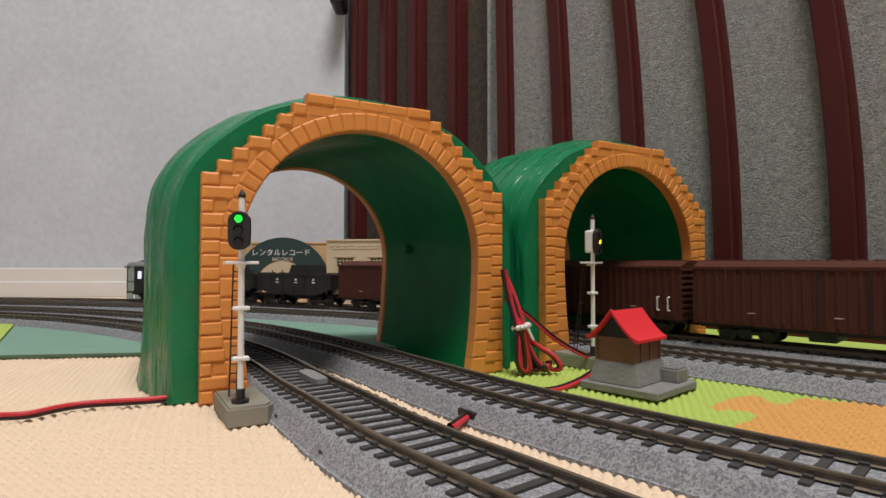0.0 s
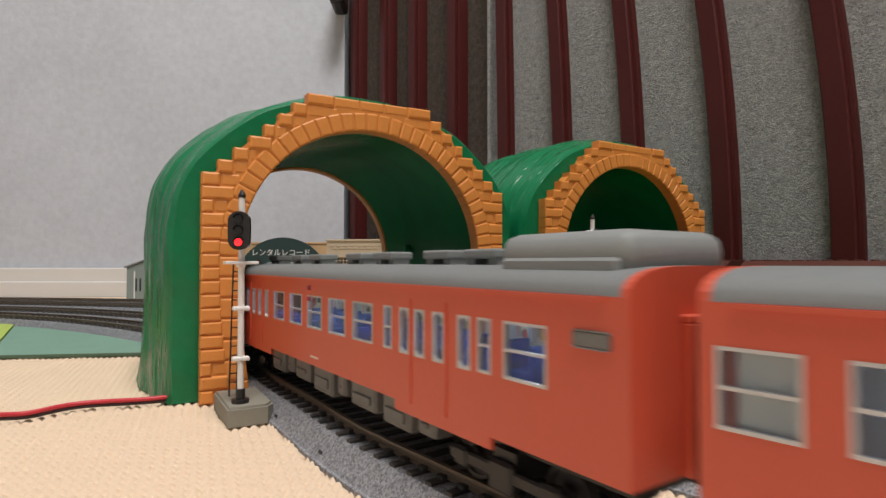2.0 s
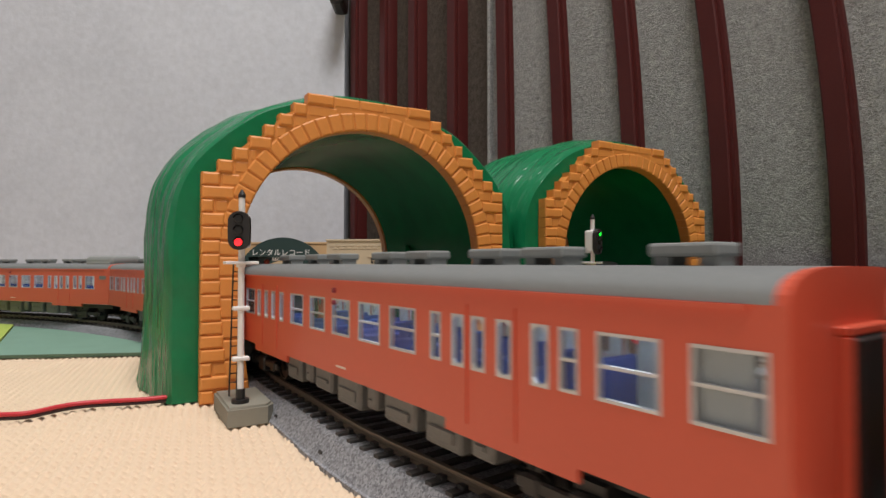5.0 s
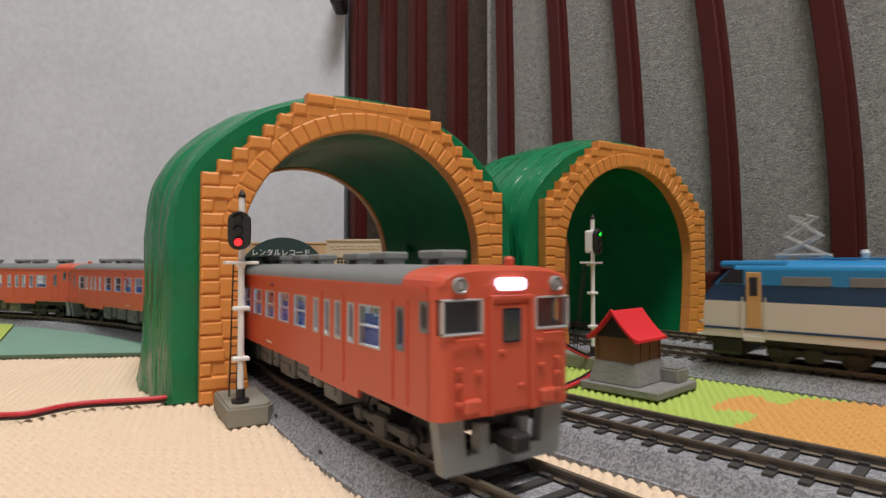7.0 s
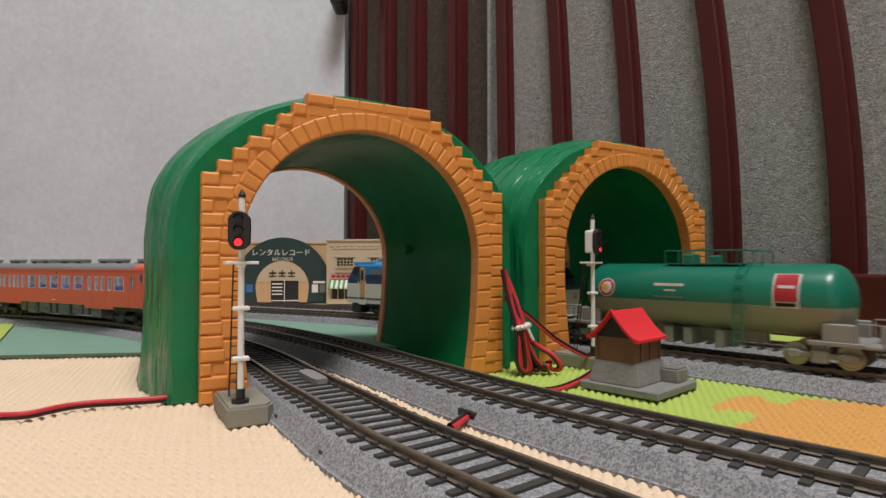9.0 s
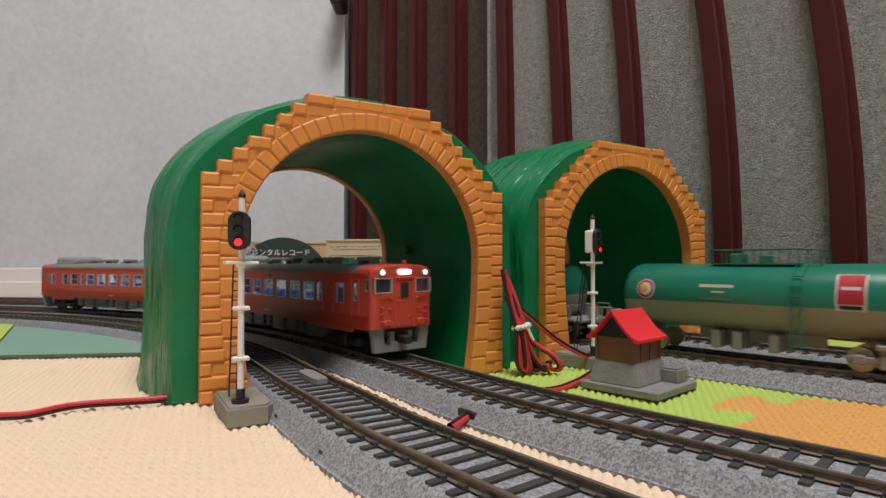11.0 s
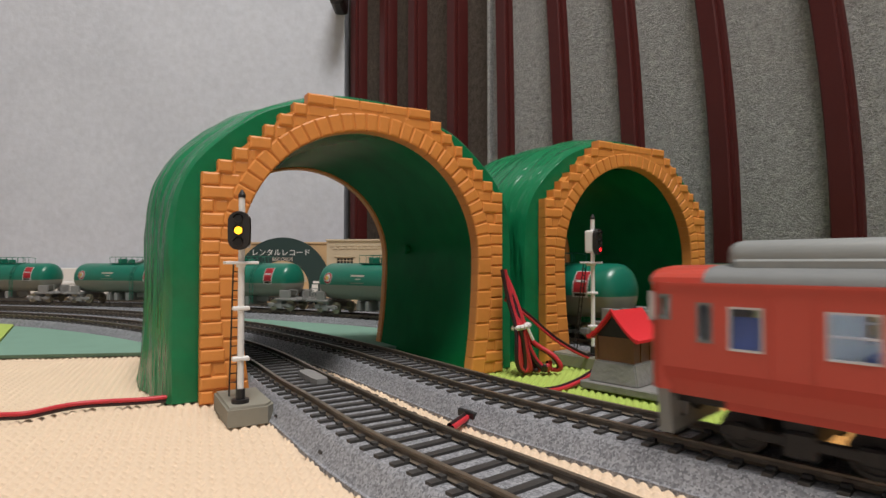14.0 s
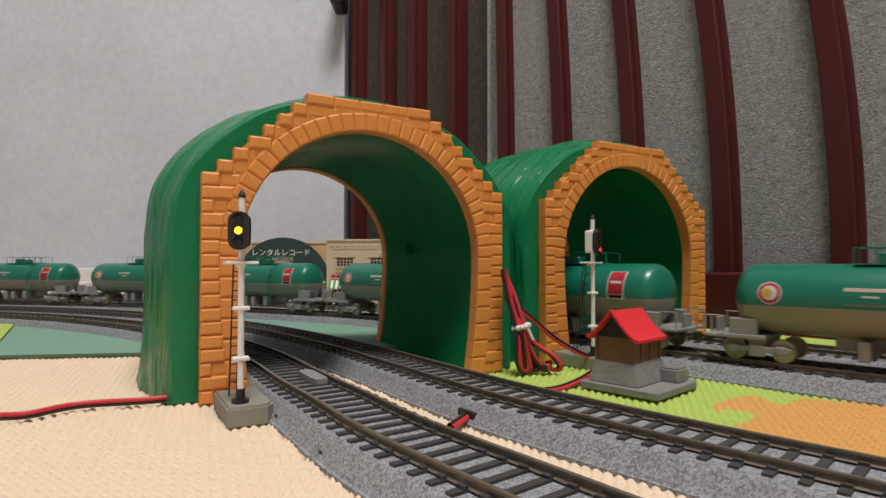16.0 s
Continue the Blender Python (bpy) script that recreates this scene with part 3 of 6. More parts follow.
def tunnel(m, label, seed):
    ob = thing("toy_tunnel", label, "toy tunnel", "toy tunnels", m=m)
    rnd = random.Random(seed)
    W = TUN_W / 2
    ins = tunnel_outline()
    # green hill: a thick ridged shell
    n = 110
    stations = np.linspace(0.002, TUN_L - 0.002, 44)
    outer = []
    for y in stations:
        f = math.sin(math.pi * (y - 0.002) / (TUN_L - 0.004)) ** 0.6
        ring = []
        base = hill_outline(0.0085 * f, 0.0060 * f, n)
        for i, (x, z) in enumerate(base):
            d = Vector((x, 0, max(0.0, z - 0.05) * 1.3)).normalized()
            q = i / n * 3.0
            rid = 1.5 * noise.noise(Vector((y * 60 + seed * 7, q * 1.6, seed))) + 0.45 * noise.noise(Vector((y * 190, q * 5, seed + 4.0)))
            rid += 0.12 * noise.noise(Vector((y * 420, q * 16, seed + 9.0)))
            low = 1.0 + 0.3 * max(0.0, 1 - z / 0.06)
            o = d * (0.0019 * rid * min(1.0, 0.06 + 1.3 * f) * low)
            flare = 0.0015 * max(0.0, 1 - z / 0.03) ** 2 * f
            ring.append(Vector((x + o.x + math.copysign(flare, x), y, max(0.0, z + o.z) if 0 < i < n - 1 else 0.0)))
        outer.append(ring)
    bm = bmesh.new()
    vo = [[bm.verts.new(p) for p in r] for r in outer]
    for r0, r1 in zip(vo, vo[1:]):
        for i in range(n - 1):
            bm.faces.new([r0[i], r0[i + 1], r1[i + 1], r1[i]])
    # closed rims at both ends
    ia = np.array(ins)
    ik = np.r_[0, np.cumsum(np.hypot(*np.diff(ia, axis=0).T))]
    for r, y in ((vo[0], stations[0]), (vo[-1], stations[-1])):
        rim = [bm.verts.new((np.interp(s, ik, ia[:, 0]), y, np.interp(s, ik, ia[:, 1]))) for s in np.linspace(0, ik[-1], n)]
        for i in range(n - 1):
            bm.faces.new([r[i], r[i + 1], rim[i + 1], rim[i]])
    part("hill", bm, M["green"], ob, "glossy green ridged hill shell", smooth=True)
    bm = bmesh.new()
    k = len(ins)
    vi = []
    for y in np.linspace(0.002, TUN_L - 0.002, 14):
        grow = 1.0 + 0.03 * math.sin(math.pi * y / TUN_L)
        vi.append([bm.verts.new((x * grow, y, z * (grow if z > 0 else 1))) for x, z in ins])
    for r0, r1 in zip(vi, vi[1:]):
        for i in range(k - 1):
            bm.faces.new([r0[i], r1[i], r1[i + 1], r0[i + 1]])
    part("inner_shell", bm, M["green_inside"], ob, "smooth green plastic vault, toned down for the shade inside", smooth=True)
    # moulded rivet inside
    bm = bmesh.new()
    lathe(bm, [(-0.001, 0.0026), (0.001, 0.0026), (0.0016, 0.0018)], (0, 0, 0), "x", 14)
    rv = part("rivet", bm, M["green_inside"], ob)
    rv.matrix_basis = pose(0.0535, 0.075, 0.060, 0, 0, 180)
    # portals front and back: a stepped backing wall with the opening, ring stones and bricks
    steps = [(-W, 0.0858)]
    zz, xx = 0.0858, -W
    for i in range(7):
        steps += [(xx + 0.0056, zz), (xx + 0.0056, zz + 0.005)]
        xx, zz = xx + 0.0056, zz + 0.005
    left = steps
    right = [(-x, z) for x, z in reversed(steps)]
    outline = [(-W, 0.0)] + left + right + [(W, 0.0)]
    lookup = lambda x: 0.0858 + 0.005 * min(7, max(0, int((W - abs(x)) / 0.0056)))
    for front in (True, False):
        y0, y1 = (-0.0045, 0.003) if front else (TUN_L - 0.003, TUN_L + 0.0045)
        sgn = -1 if front else 1
        wall = bmesh.new()
        pts = [(x * 0.992, z - 0.0006 if z > 0.01 else z) for x, z in outline]
        # outline minus opening as one strip of quads from the opening to the outline
        e = ins
        io = []
        for x, z in e:
            d = Vector((x, z - 0.0545)) if z > 0.0545 else Vector((math.copysign(1, x), 0))
            d.normalize()
            t, ox, oz = 0.0, x, z
            while t < 0.09:
                t += 0.0005
                cx, cz = x + d.x * t, z + d.y * t
                if abs(cx) > W - 0.0006 or cz > lookup(cx) - 0.0006:
                    break
                ox, oz = cx, cz
            io.append((ox, oz))
        ring = []
        for (a, b), (c2, d2) in zip(e, io):
            ring.append([wall.verts.new((a, y0 + 0.0005 * (1 if front else 0), b)), wall.verts.new((c2, y0 + 0.0005 * (1 if front else 0), d2)),
                         wall.verts.new((c2, y1 - (0 if front else 0.0005), d2)), wall.verts.new((a, y1 - (0 if front else 0.0005), b))])
        for r0, r1 in zip(ring, ring[1:]):
            for i in range(4):
                wall.faces.new([r0[i], r0[(i + 1) % 4], r1[(i + 1) % 4], r1[i]])
        for r in (ring[0], ring[-1]):
            wall.faces.new(r)
        bmesh.ops.recalc_face_normals(wall, faces=wall.faces)
        portal = part("portal", wall, M["orange_mortar"], ob, "orange plastic brick portal with stepped top")
        yf = y0 if front else y1
        # ring stones
        stones = []
        rr, c = 0.0540, 0.0545
        na = 33
        for i in range(na):
            stones.append(("a", math.pi * i / na, math.pi * (i + 1) / na))
        for i in range(7):
            stones.append(("l", c - (i + 1) * c / 7, c - i * c / 7))
            stones.append(("r", c - (i + 1) * c / 7, c - i * c / 7))
        for kind, a, b in stones:
            bm = bmesh.new()
            g = 0.00012
            if kind == "a":
                ga = g / rr
                pp = []
                for t in (a + ga, (a + b) / 2, b - ga):
                    pp.append((-(rr + 0.0072) * math.cos(t), c + (rr + 0.0072) * math.sin(t)))
                for t in (b - ga, (a + b) / 2, a + ga):
                    pp.append((-(rr - 0.0006) * math.cos(t), c + (rr - 0.0006) * math.sin(t)))
            else:
                s = -1 if kind == "l" else 1
                pp = [(s * (arch_half(a) - 0.0006), a + g), (s * (arch_half(a) + 0.0072), a + g), (s * (arch_half(b) + 0.0072), b - g), (s * (arch_half(b) - 0.0006), b - g)]
            vs = prism(bm, pp, yf, yf - sgn * 0.0065, "y")
            edges = [ed for ed in bm.edges if all(abs(v.co.y - yf) < 1e-6 for v in ed.verts)]
            bmesh.ops.bevel(bm, geom=edges, offset=0.0008, segments=2, profile=0.5, affect="EDGES")
            part("ring_stone", bm, M["orange"], portal)
        # bricks in courses
        row = 0
        z = 0.0
        while z < 0.1205:
            z1 = min(z + COURSE, 0.1208)
            zm = (z + z1) / 2
            if zm <= 0.0545:
                xin = arch_half(zm) + 0.0072
            else:
                q = (rr + 0.0072) ** 2 - (zm - c) ** 2
                xin = math.sqrt(q) if q > 0 else 0.0
            k7 = max(0, math.ceil((zm - 0.0858) / 0.005))
            xout = W - 0.0056 * min(7, k7)
            spans = []
            if xin > 0.001:
                width = xout - xin
                for s in (-1, 1):
                    if width < 0.0165:
                        cut = [0, 1] if (row % 2 or width < 0.008) else [0, 0.5, 1]
                    else:
                        nb = max(2, round(width / 0.0125))
                        cut = [0] + [(i + (0.55 if row % 2 else 1.0)) / nb for i in range(nb - (0 if row % 2 else 1))] + [1]
                        cut = [q for i, q in enumerate(cut) if i == 0 or q - cut[i - 1] > 0.05 and q <= 1]
                    if k7 >= 1 and width > 0.0085:
                        first = 0.0056 / width
                        rest = [q for q in cut[1:-1] if q > first + 0.25]
                        cut = [0, first] + rest + [1]
                    for u0, u1 in zip(cut, cut[1:]):
                        if zm > 0.1155:
                            continue
                        A, B = xout - u0 * width, xout - u1 * width
                        spans.append((min(s * A, s * B), max(s * A, s * B), u1 == cut[-1]))
            if xin <= 0.001:
                nb = 5 if row % 2 else 6
                for i in range(nb):
                    a = -xout + 2 * xout * i / nb
                    spans.append((a, a + 2 * xout / nb, False))
            for a, b, tail in spans:
                g = 0.00010
                if tail and b - a > 0.004:
                    if a < 0:
                        b += 0.0008
                    else:
                        a -= 0.0008
                bm = bmesh.new()
                proud = 0.0006 if abs(abs(a) - xout) < 0.001 or abs(abs(b) - xout) < 0.001 else 0.0
                vs = prism(bm, [(a + g, z + g), (b - g, z + g), (b - g, z1 - g), (a + g, z1 - g)], yf + sgn * proud + (0.0003 if front else -0.0003), yf - sgn * 0.0055, "y")
                ye = yf + sgn * proud + (0.0003 if front else -0.0003)
                edges = [ed for ed in bm.edges if all(abs(v.co.y - ye) < 1e-6 for v in ed.verts)]
                bmesh.ops.bevel(bm, geom=edges, offset=0.0008, segments=2, profile=0.5, affect="EDGES")
                part("brick", bm, M["orange"], portal)
            z = z1
            row += 1
    return ob


def tunnels():
    a = math.degrees(math.atan2(0.0644, 0.1164))
    d = Vector((math.cos(radians(a)), math.sin(radians(a)), 0))
    o = Vector((-0.0910, 0.2110, 0)) + d * TUN_W / 2
    tunnel(pose(o.x, o.y, 0, 0, 0, a), "green plastic toy tunnel with orange brick portals", 3)
    a = math.degrees(math.atan2(0.0698, 0.1165))
    d = Vector((math.cos(radians(a)), math.sin(radians(a)), 0))
    o = Vector((0.0512, 0.2985, 0)) + d * TUN_W / 2
    tunnel(pose(o.x, o.y, 0, 0, 0, a), "green plastic toy tunnel with orange brick portals", 8)


room()
mats()
tunnels()
tracks()


# ---- signals ----
def signal(m, turn, label):
    ob = thing("model_signal", label, "model signal", "colour light signals", m=m)
    bm = bmesh.new()
    prism(bm, [(-0.0050, -0.0064), (0.0075, -0.0064), (0.0100, -0.003), (0.0100, 0.0220), (-0.0050, 0.0220)], 0.0, 0.0062, "z")
    bmesh.ops.bevel(bm, geom=[e for e in bm.edges if all(v.co.z > 0.006 for v in e.verts)], offset=0.0008, segments=2, affect="EDGES")
    part("base", bm, M["base_grey"], ob, "grey plastic base block")
    bm = bmesh.new()
    rod(bm, (0, 0, 0.0062), (0, 0, 0.0074), 0.0028, 14)
    rod(bm, (0, 0, 0.0074), (0, 0, 0.0108), 0.0015, 12)
    part("socket", bm, M["black"], ob)
    bm = bmesh.new()
    rod(bm, (0, 0, 0.0105), (0, 0, 0.0735), 0.00105, 12)
    pole = part("pole", bm, M["white_paint"], ob, "white pole", smooth=True)
    bm = bmesh.new()
    lathe(bm, [(0.0735, 0.0012), (0.0745, 0.0012), (0.0762, 0.0003)], (0, 0, 0), "z", 10)
    part("finial", bm, M["black"], pole)
    for z in (0.0205, 0.0370):
        bm = bmesh.new()
        box(bm, -0.0027, 0.0027, -0.0014, 0.0016, z - 0.0007, z + 0.0007, 0.0004, 2)
        part("clamp", bm, M["white_paint"], pole)
    bm = bmesh.new()
    box(bm, -0.0052, 0.0052, -0.0022, 0.0040, 0.0515, 0.0525, 0.0002)
    box(bm, -0.0012, 0.0012, -0.0012, 0.0030, 0.0505, 0.0516, 0.0002)
    part("platform", bm, M["white_paint"], ob, "small white platform")
    # ladder behind the pole
    bm = bmesh.new()
    for x in (-0.0018, 0.0006):
        rod(bm, (x, 0.0105, 0.0064), (x, 0.0042, 0.0515), 0.00028, 5)
    for i in range(13):
        f = (i + 0.7) / 13.5
        y, z = 0.0105 - 0.0063 * f, 0.0088 + 0.0427 * f
        rod(bm, (-0.0018, y, z), (0.0006, y, z), 0.00022, 5)
    part("ladder", bm, M["black"], ob, "thin black ladder")
    # head: black oval shield, white back box, three hooded lenses
    head = thing("head", "", "")
    head.parent = ob
    head.matrix_basis = pose(0, 0, 0.0625, 0, 0, turn)
    bm = bmesh.new()
    pts = []
    for i in range(28):
        a = 2 * math.pi * i / 28
        pts.append((0.0035 * math.cos(a), 0.0029 * (1 if math.sin(a) > 0 else -1) * (abs(math.sin(a)) > 1e-6) + 0.0034 * math.sin(a)))
    prism(bm, pts, -0.0036, -0.0016, "y")
    part("shield", bm, M["black"], head, "black oval backing shield")
    bm = bmesh.new()
    box(bm, -0.0032, 0.0024, -0.0016, 0.0030, -0.0056, 0.0056, 0.0010, 2)
    part("back_box", bm, M["white_paint"], head, "white back box")
    lenses = []
    for z, mt in ((0.0038, "green_on"), (0.0, "amber_on"), (-0.0038, "red_on")):
        bm = bmesh.new()
        for i in range(9):
            a0, a1 = radians(10 + 160 * i / 9), radians(10 + 160 * (i + 1) / 9)
            q = [bm.verts.new((r * math.cos(a), y, r * math.sin(a))) for r, y, a in
                 ((0.0016, -0.0036, a0), (0.0016, -0.0036, a1), (0.0016, -0.0048, a1), (0.0016, -0.0048, a0))]
            bm.faces.new(q)
        bmesh.ops.solidify(bm, geom=bm.faces[:], thickness=0.0002)
        hd = part("hood", bm, M["black"], head)
        hd.matrix_basis = pose(0, 0, z)
        # a lens disc with a bright face and a dark face, which turns over
        bm = bmesh.new()
        lathe(bm, [(-0.0003, 0.0014), (0.0003, 0.0014), (0.0004, 0.0012)], (0, 0, 0), "y", 16, mi=1)
        lathe(bm, [(-0.0005, 0.0008), (-0.0003, 0.00125), (-0.0001, 0.00125)], (0, 0, 0), "y", 16, mi=0)
        ln = part("lens", bm, [M[mt], M["lens_dark"]], head)
        ln.matrix_basis = pose(0, -0.0037, z)
        lenses.append(ln)
    head.name = "head"
    return ob, lenses


def turn_lens(lens, rows):
    """rows of (seconds, bright?); the disc turns over about the upright in a tenth of a second."""
    at = lens.matrix_basis.translation.copy()
    keys, last = [], None
    for t, on in rows:
        goal = 0 if on else 180
        if last is not None and goal != last:
            for i in (0, 1, 2, 3):
                keys.append((round(t + i / 30, 4), last + (goal - last) * i / 3))
        else:
            keys.append((t, goal))
        last = goal
    keys.append((16.0, last))
    walk(lens, [(t, pose(at.x, at.y, at.z, 0, 0, a)) for t, a in keys])


SIGNALS = []


def signal_changes():
    (g, y, r), (g2, y2, r2) = SIGNALS
    turn_lens(g, [(0.0, True), (1.7, False)])
    turn_lens(r, [(0.0, False), (1.7, True), (12.0, False)])
    turn_lens(y, [(0.0, False), (12.0, True)])
    turn_lens(y2, [(0.0, True), (1.25, False)])
    turn_lens(g2, [(0.0, False), (1.25, True), (7.9, False)])
    turn_lens(r2, [(0.0, False), (7.9, True)])


def signals():
    s1, l1 = signal(pose(-0.0665, 0.1865, 0, 0, 0, 30), -26, "white model signal post with a lit lamp beside the tunnel")
    s2, l2 = signal(pose(0.0743, 0.2805, 0, 0, 0, 40), 10, "white model signal post with a lit lamp behind the hut")
    SIGNALS.extend([l1, l2])


# ---- hut on its stone base ----
def hut():
    a = math.degrees(math.atan2(0.0244, 0.0262))
    ob = thing("lineside_hut", "small brown hut with a red roof on a grey stone base", "model hut", m=pose(0.0797, 0.2106, 0.0004, 0, 0, a))
    bm = bmesh.new()
    prism(bm, [(0.0, 0.0), (0.034, 0.0), (0.036, 0.003), (0.036, 0.033), (0.0, 0.034)], 0.0, 0.0032, "z")
    bmesh.ops.bevel(bm, geom=bm.edges[:], offset=0.0005, segments=1, affect="EDGES")
    part("plinth", bm, M["concrete"], ob, "grey stone plinth")
    # flared stone base
    bm = bmesh.new()
    b0 = [(0.0015, 0.0088), (0.029, 0.0088), (0.029, 0.031), (0.0015, 0.031)]
    b1 = [(0.0036, 0.0112), (0.0272, 0.0112), (0.0272, 0.0292), (0.0036, 0.0292)]
    va = [bm.verts.new((x, y, 0.003)) for x, y in b0]
    vb = [bm.verts.new((x, y, 0.0118)) for x, y in b1]
    for i in range(4):
        bm.faces.new([va[i], va[(i + 1) % 4], vb[(i + 1) % 4], vb[i]])
    bm.faces.new(vb)
    bm.faces.new(va[::-1])
    bmesh.ops.bevel(bm, geom=[e for e in bm.edges], offset=0.0006, segments=2, affect="EDGES")
    part("stone_base", bm, M["concrete"], ob, "rough grey flared stone base")
    bm = bmesh.new()
    box(bm, 0.0215, 0.0305, 0.0022, 0.0098, 0.003, 0.0086, 0.0005)
    step = part("step_block", bm, M["concrete"], ob)
    bm = bmesh.new()
    for i in range(5):
        box(bm, 0.0218 + i * 0.0017, 0.0230 + i * 0.0017, 0.0025, 0.0095, 0.0086, 0.0092, 0.0002)
    part("grating", bm, M["under_grey"], step)
    x0, x1, y0, y1 = 0.0041, 0.0267, 0.0118, 0.0291
    for p, q in (((x0, y0), (x0 + 0.0012, y0 + 0.0012)), ((x1 - 0.0012, y0), (x1, y0 + 0.0012)), ((x0, y1 - 0.0012), (x0 + 0.0012, y1)), ((x1 - 0.0012, y1 - 0.0012), (x1, y1))):
        bm = bmesh.new()
        box(bm, p[0], q[0], p[1], q[1], 0.0118, 0.0225)
        part("post", bm, M["brown_wall"], ob, "brown corner post")
    bm = bmesh.new()
    box(bm, x0 + 0.0005, x1 - 0.0005, y0 + 0.0005, y1 - 0.0005, 0.0118, 0.0222)
    box(bm, x0 + 0.006, x0 + 0.0072, y0 + 0.0001, y0 + 0.0005, 0.0118, 0.0222)
    box(bm, x0 + 0.0135, x0 + 0.0145, y0 + 0.0001, y0 + 0.0005, 0.0118, 0.0222)
    part("panelling", bm, M["brown_wall"], ob, "glossy brown panelled walls")
    # gable and swept roof
    ym = (y0 + y1) / 2
    half = 0.0110
    def sweep_z(t):
        return 0.0212 + 0.0112 * (1 - t) ** 1.35
    bm = bmesh.new()
    n = 9
    top = []
    for s in (-1, 1):
        for i in range(n + 1):
            t = i / n
            top.append((ym + s * half * t, sweep_z(t))) if not (s == 1 and i == 0) else None
    line = sorted([p for p in top if p], key=lambda p: p[0])
    outline = line + [(y, z - 0.0011) for y, z in reversed(line)]
    prism(bm, outline, x0 - 0.0022, x1 + 0.0008, "x")
    roof = part("roof", bm, M["red_roof"], ob, "bright red swept roof")
    bm = bmesh.new()
    edge = [(y, z + 0.0006) for y, z in line] + [(y, z - 0.0004) for y, z in reversed(line)]
    prism(bm, edge, x0 - 0.0026, x0 - 0.0012, "x")
    part("roof_edge", bm, M["red_roof"], roof)
    # black plates stand for the shade inside the open gable ends
    bm = bmesh.new()
    gab = [(y, z - 0.0011) for y, z in line if abs(y - ym) < 0.0092]
    prism(bm, [(gab[0][0], 0.0222)] + gab + [(gab[-1][0], 0.0222)], x0 + 0.0004, x0 + 0.001, "x")
    prism(bm, [(gab[0][0], 0.0222)] + gab + [(gab[-1][0], 0.0222)], x1 - 0.001, x1 - 0.0004, "x")
    part("gable", bm, M["black"], ob, "black plate for the shade in the open gable")


# ---- wires ----
def wire_pair(name, label, pts, off, r=0.0008):
    ob = thing(name, label, "wire")
    o = Vector(off)
    tube("red_strand", pts, r, M["red_wire"], ob)
    tube("black_strand", [tuple(Vector(p) + o) for p in pts], r, M["black_wire"], ob)
    return ob


def wires():
    wire_pair("signal_wire", "flat red and black twin wire lying on the mat",
              [(-0.2133, 0.1814, 0.0024), (-0.1798, 0.184, 0.0024), (-0.1443, 0.1854, 0.0024), (-0.1361, 0.1868, 0.0024), (-0.1338, 0.1954, 0.0024), (-0.1276, 0.2025, 0.0024), (-0.1149, 0.205, 0.0024), (-0.1019, 0.2084, 0.0024), (-0.092, 0.222, 0.0024), (-0.076, 0.206, 0.0024), (-0.068, 0.197, 0.004)], (0.0, 0.0003, -0.0012))
    # coiled bundle between the tunnels
    ob = thing("wire_bundle", "coiled bundle of red and black wire bound with a white tie", "wire bundle")
    def P(px, py, d):
        return ((px - 784) / 1000 * d, d, 0.052 - (py - 465.6) / 1000 * d)
    D = 0.262
    loops = [
        [(893, 478), (900, 520), (912, 560), (920, 590), (916, 640), (924, 676), (936, 670), (932, 620), (926, 585)],
        [(893, 478), (905, 525), (920, 570), (930, 610), (940, 650), (938, 674), (928, 680), (920, 640), (922, 590)],
        [(897, 490), (915, 530), (926, 575), (934, 610), (950, 640), (968, 660), (973, 668), (968, 640), (965, 660)],
        [(900, 500), (918, 540), (930, 580), (938, 600), (955, 614), (978, 625), (995, 645), (992, 670), (980, 679), (972, 660), (974, 640)],
        [(905, 520), (915, 560), (921, 590), (930, 640), (945, 665), (954, 680), (958, 668), (945, 640), (932, 590)],
    ]
    for i, lp in enumerate(loops):
        for j, (mt, nm) in enumerate((("red_wire", "red_strand"), ("black_wire", "black_strand"))):
            pts = []
            for k, (x, y) in enumerate(lp):
                d = D + 0.0016 * i + (0.0010 if i % 2 else -0.0008) * j + 0.002 * math.sin(k * 1.3 + i)
                p = P(x - (4.5 if j else 0) - i * 0.4, y, d)
                pts.append((p[0], p[1], max(0.0016, p[2])))
            tube(nm, pts, 0.00105 if j == 0 else 0.0009, M[mt], ob)
    bm = bmesh.new()
    c = Vector(P(922, 578, D + 0.001))
    n = 14
    ring = []
    for i in range(n):
        a = 2 * math.pi * i / n
        ring.append((c.x + 0.0036 * math.cos(a), c.y + 0.0034 * math.sin(a), c.z + 0.0008 * math.cos(a)))
    for i in range(n):
        rod(bm, ring[i], ring[(i + 1) % n], 0.0012, 8)
    rod(bm, ring[-2], (c.x + 0.0052, c.y - 0.002, c.z - 0.006), 0.0007, 6)
    part("tie", bm, M["white_paint"], ob, "white twist tie", smooth=True)
    wire_pair("signal_wire", "red and black twin wire hanging to the signal base",
              [P(893, 530, 0.268), P(930, 555, 0.270), P(965, 590, 0.272), P(1000, 615, 0.274), P(1035, 632, 0.277), P(1055, 638, 0.279)], (0.0002, 0.0, 0.0011), 0.0007)
    wire_pair("signal_wire", "red and black twin wire passing under the track",
              [P(800, 756, 0.1735), P(814, 747, 0.1775), P(826, 738, 0.1835), P(838, 729, 0.1895), (0.022, 0.203, 0.003), (0.040, 0.224, 0.0015), P(985, 690, 0.232), P(1010, 682, 0.236), P(1040, 668, 0.246), P(1055, 655, 0.262)], (-0.0008, 0.0012, 0.0004), 0.0009)


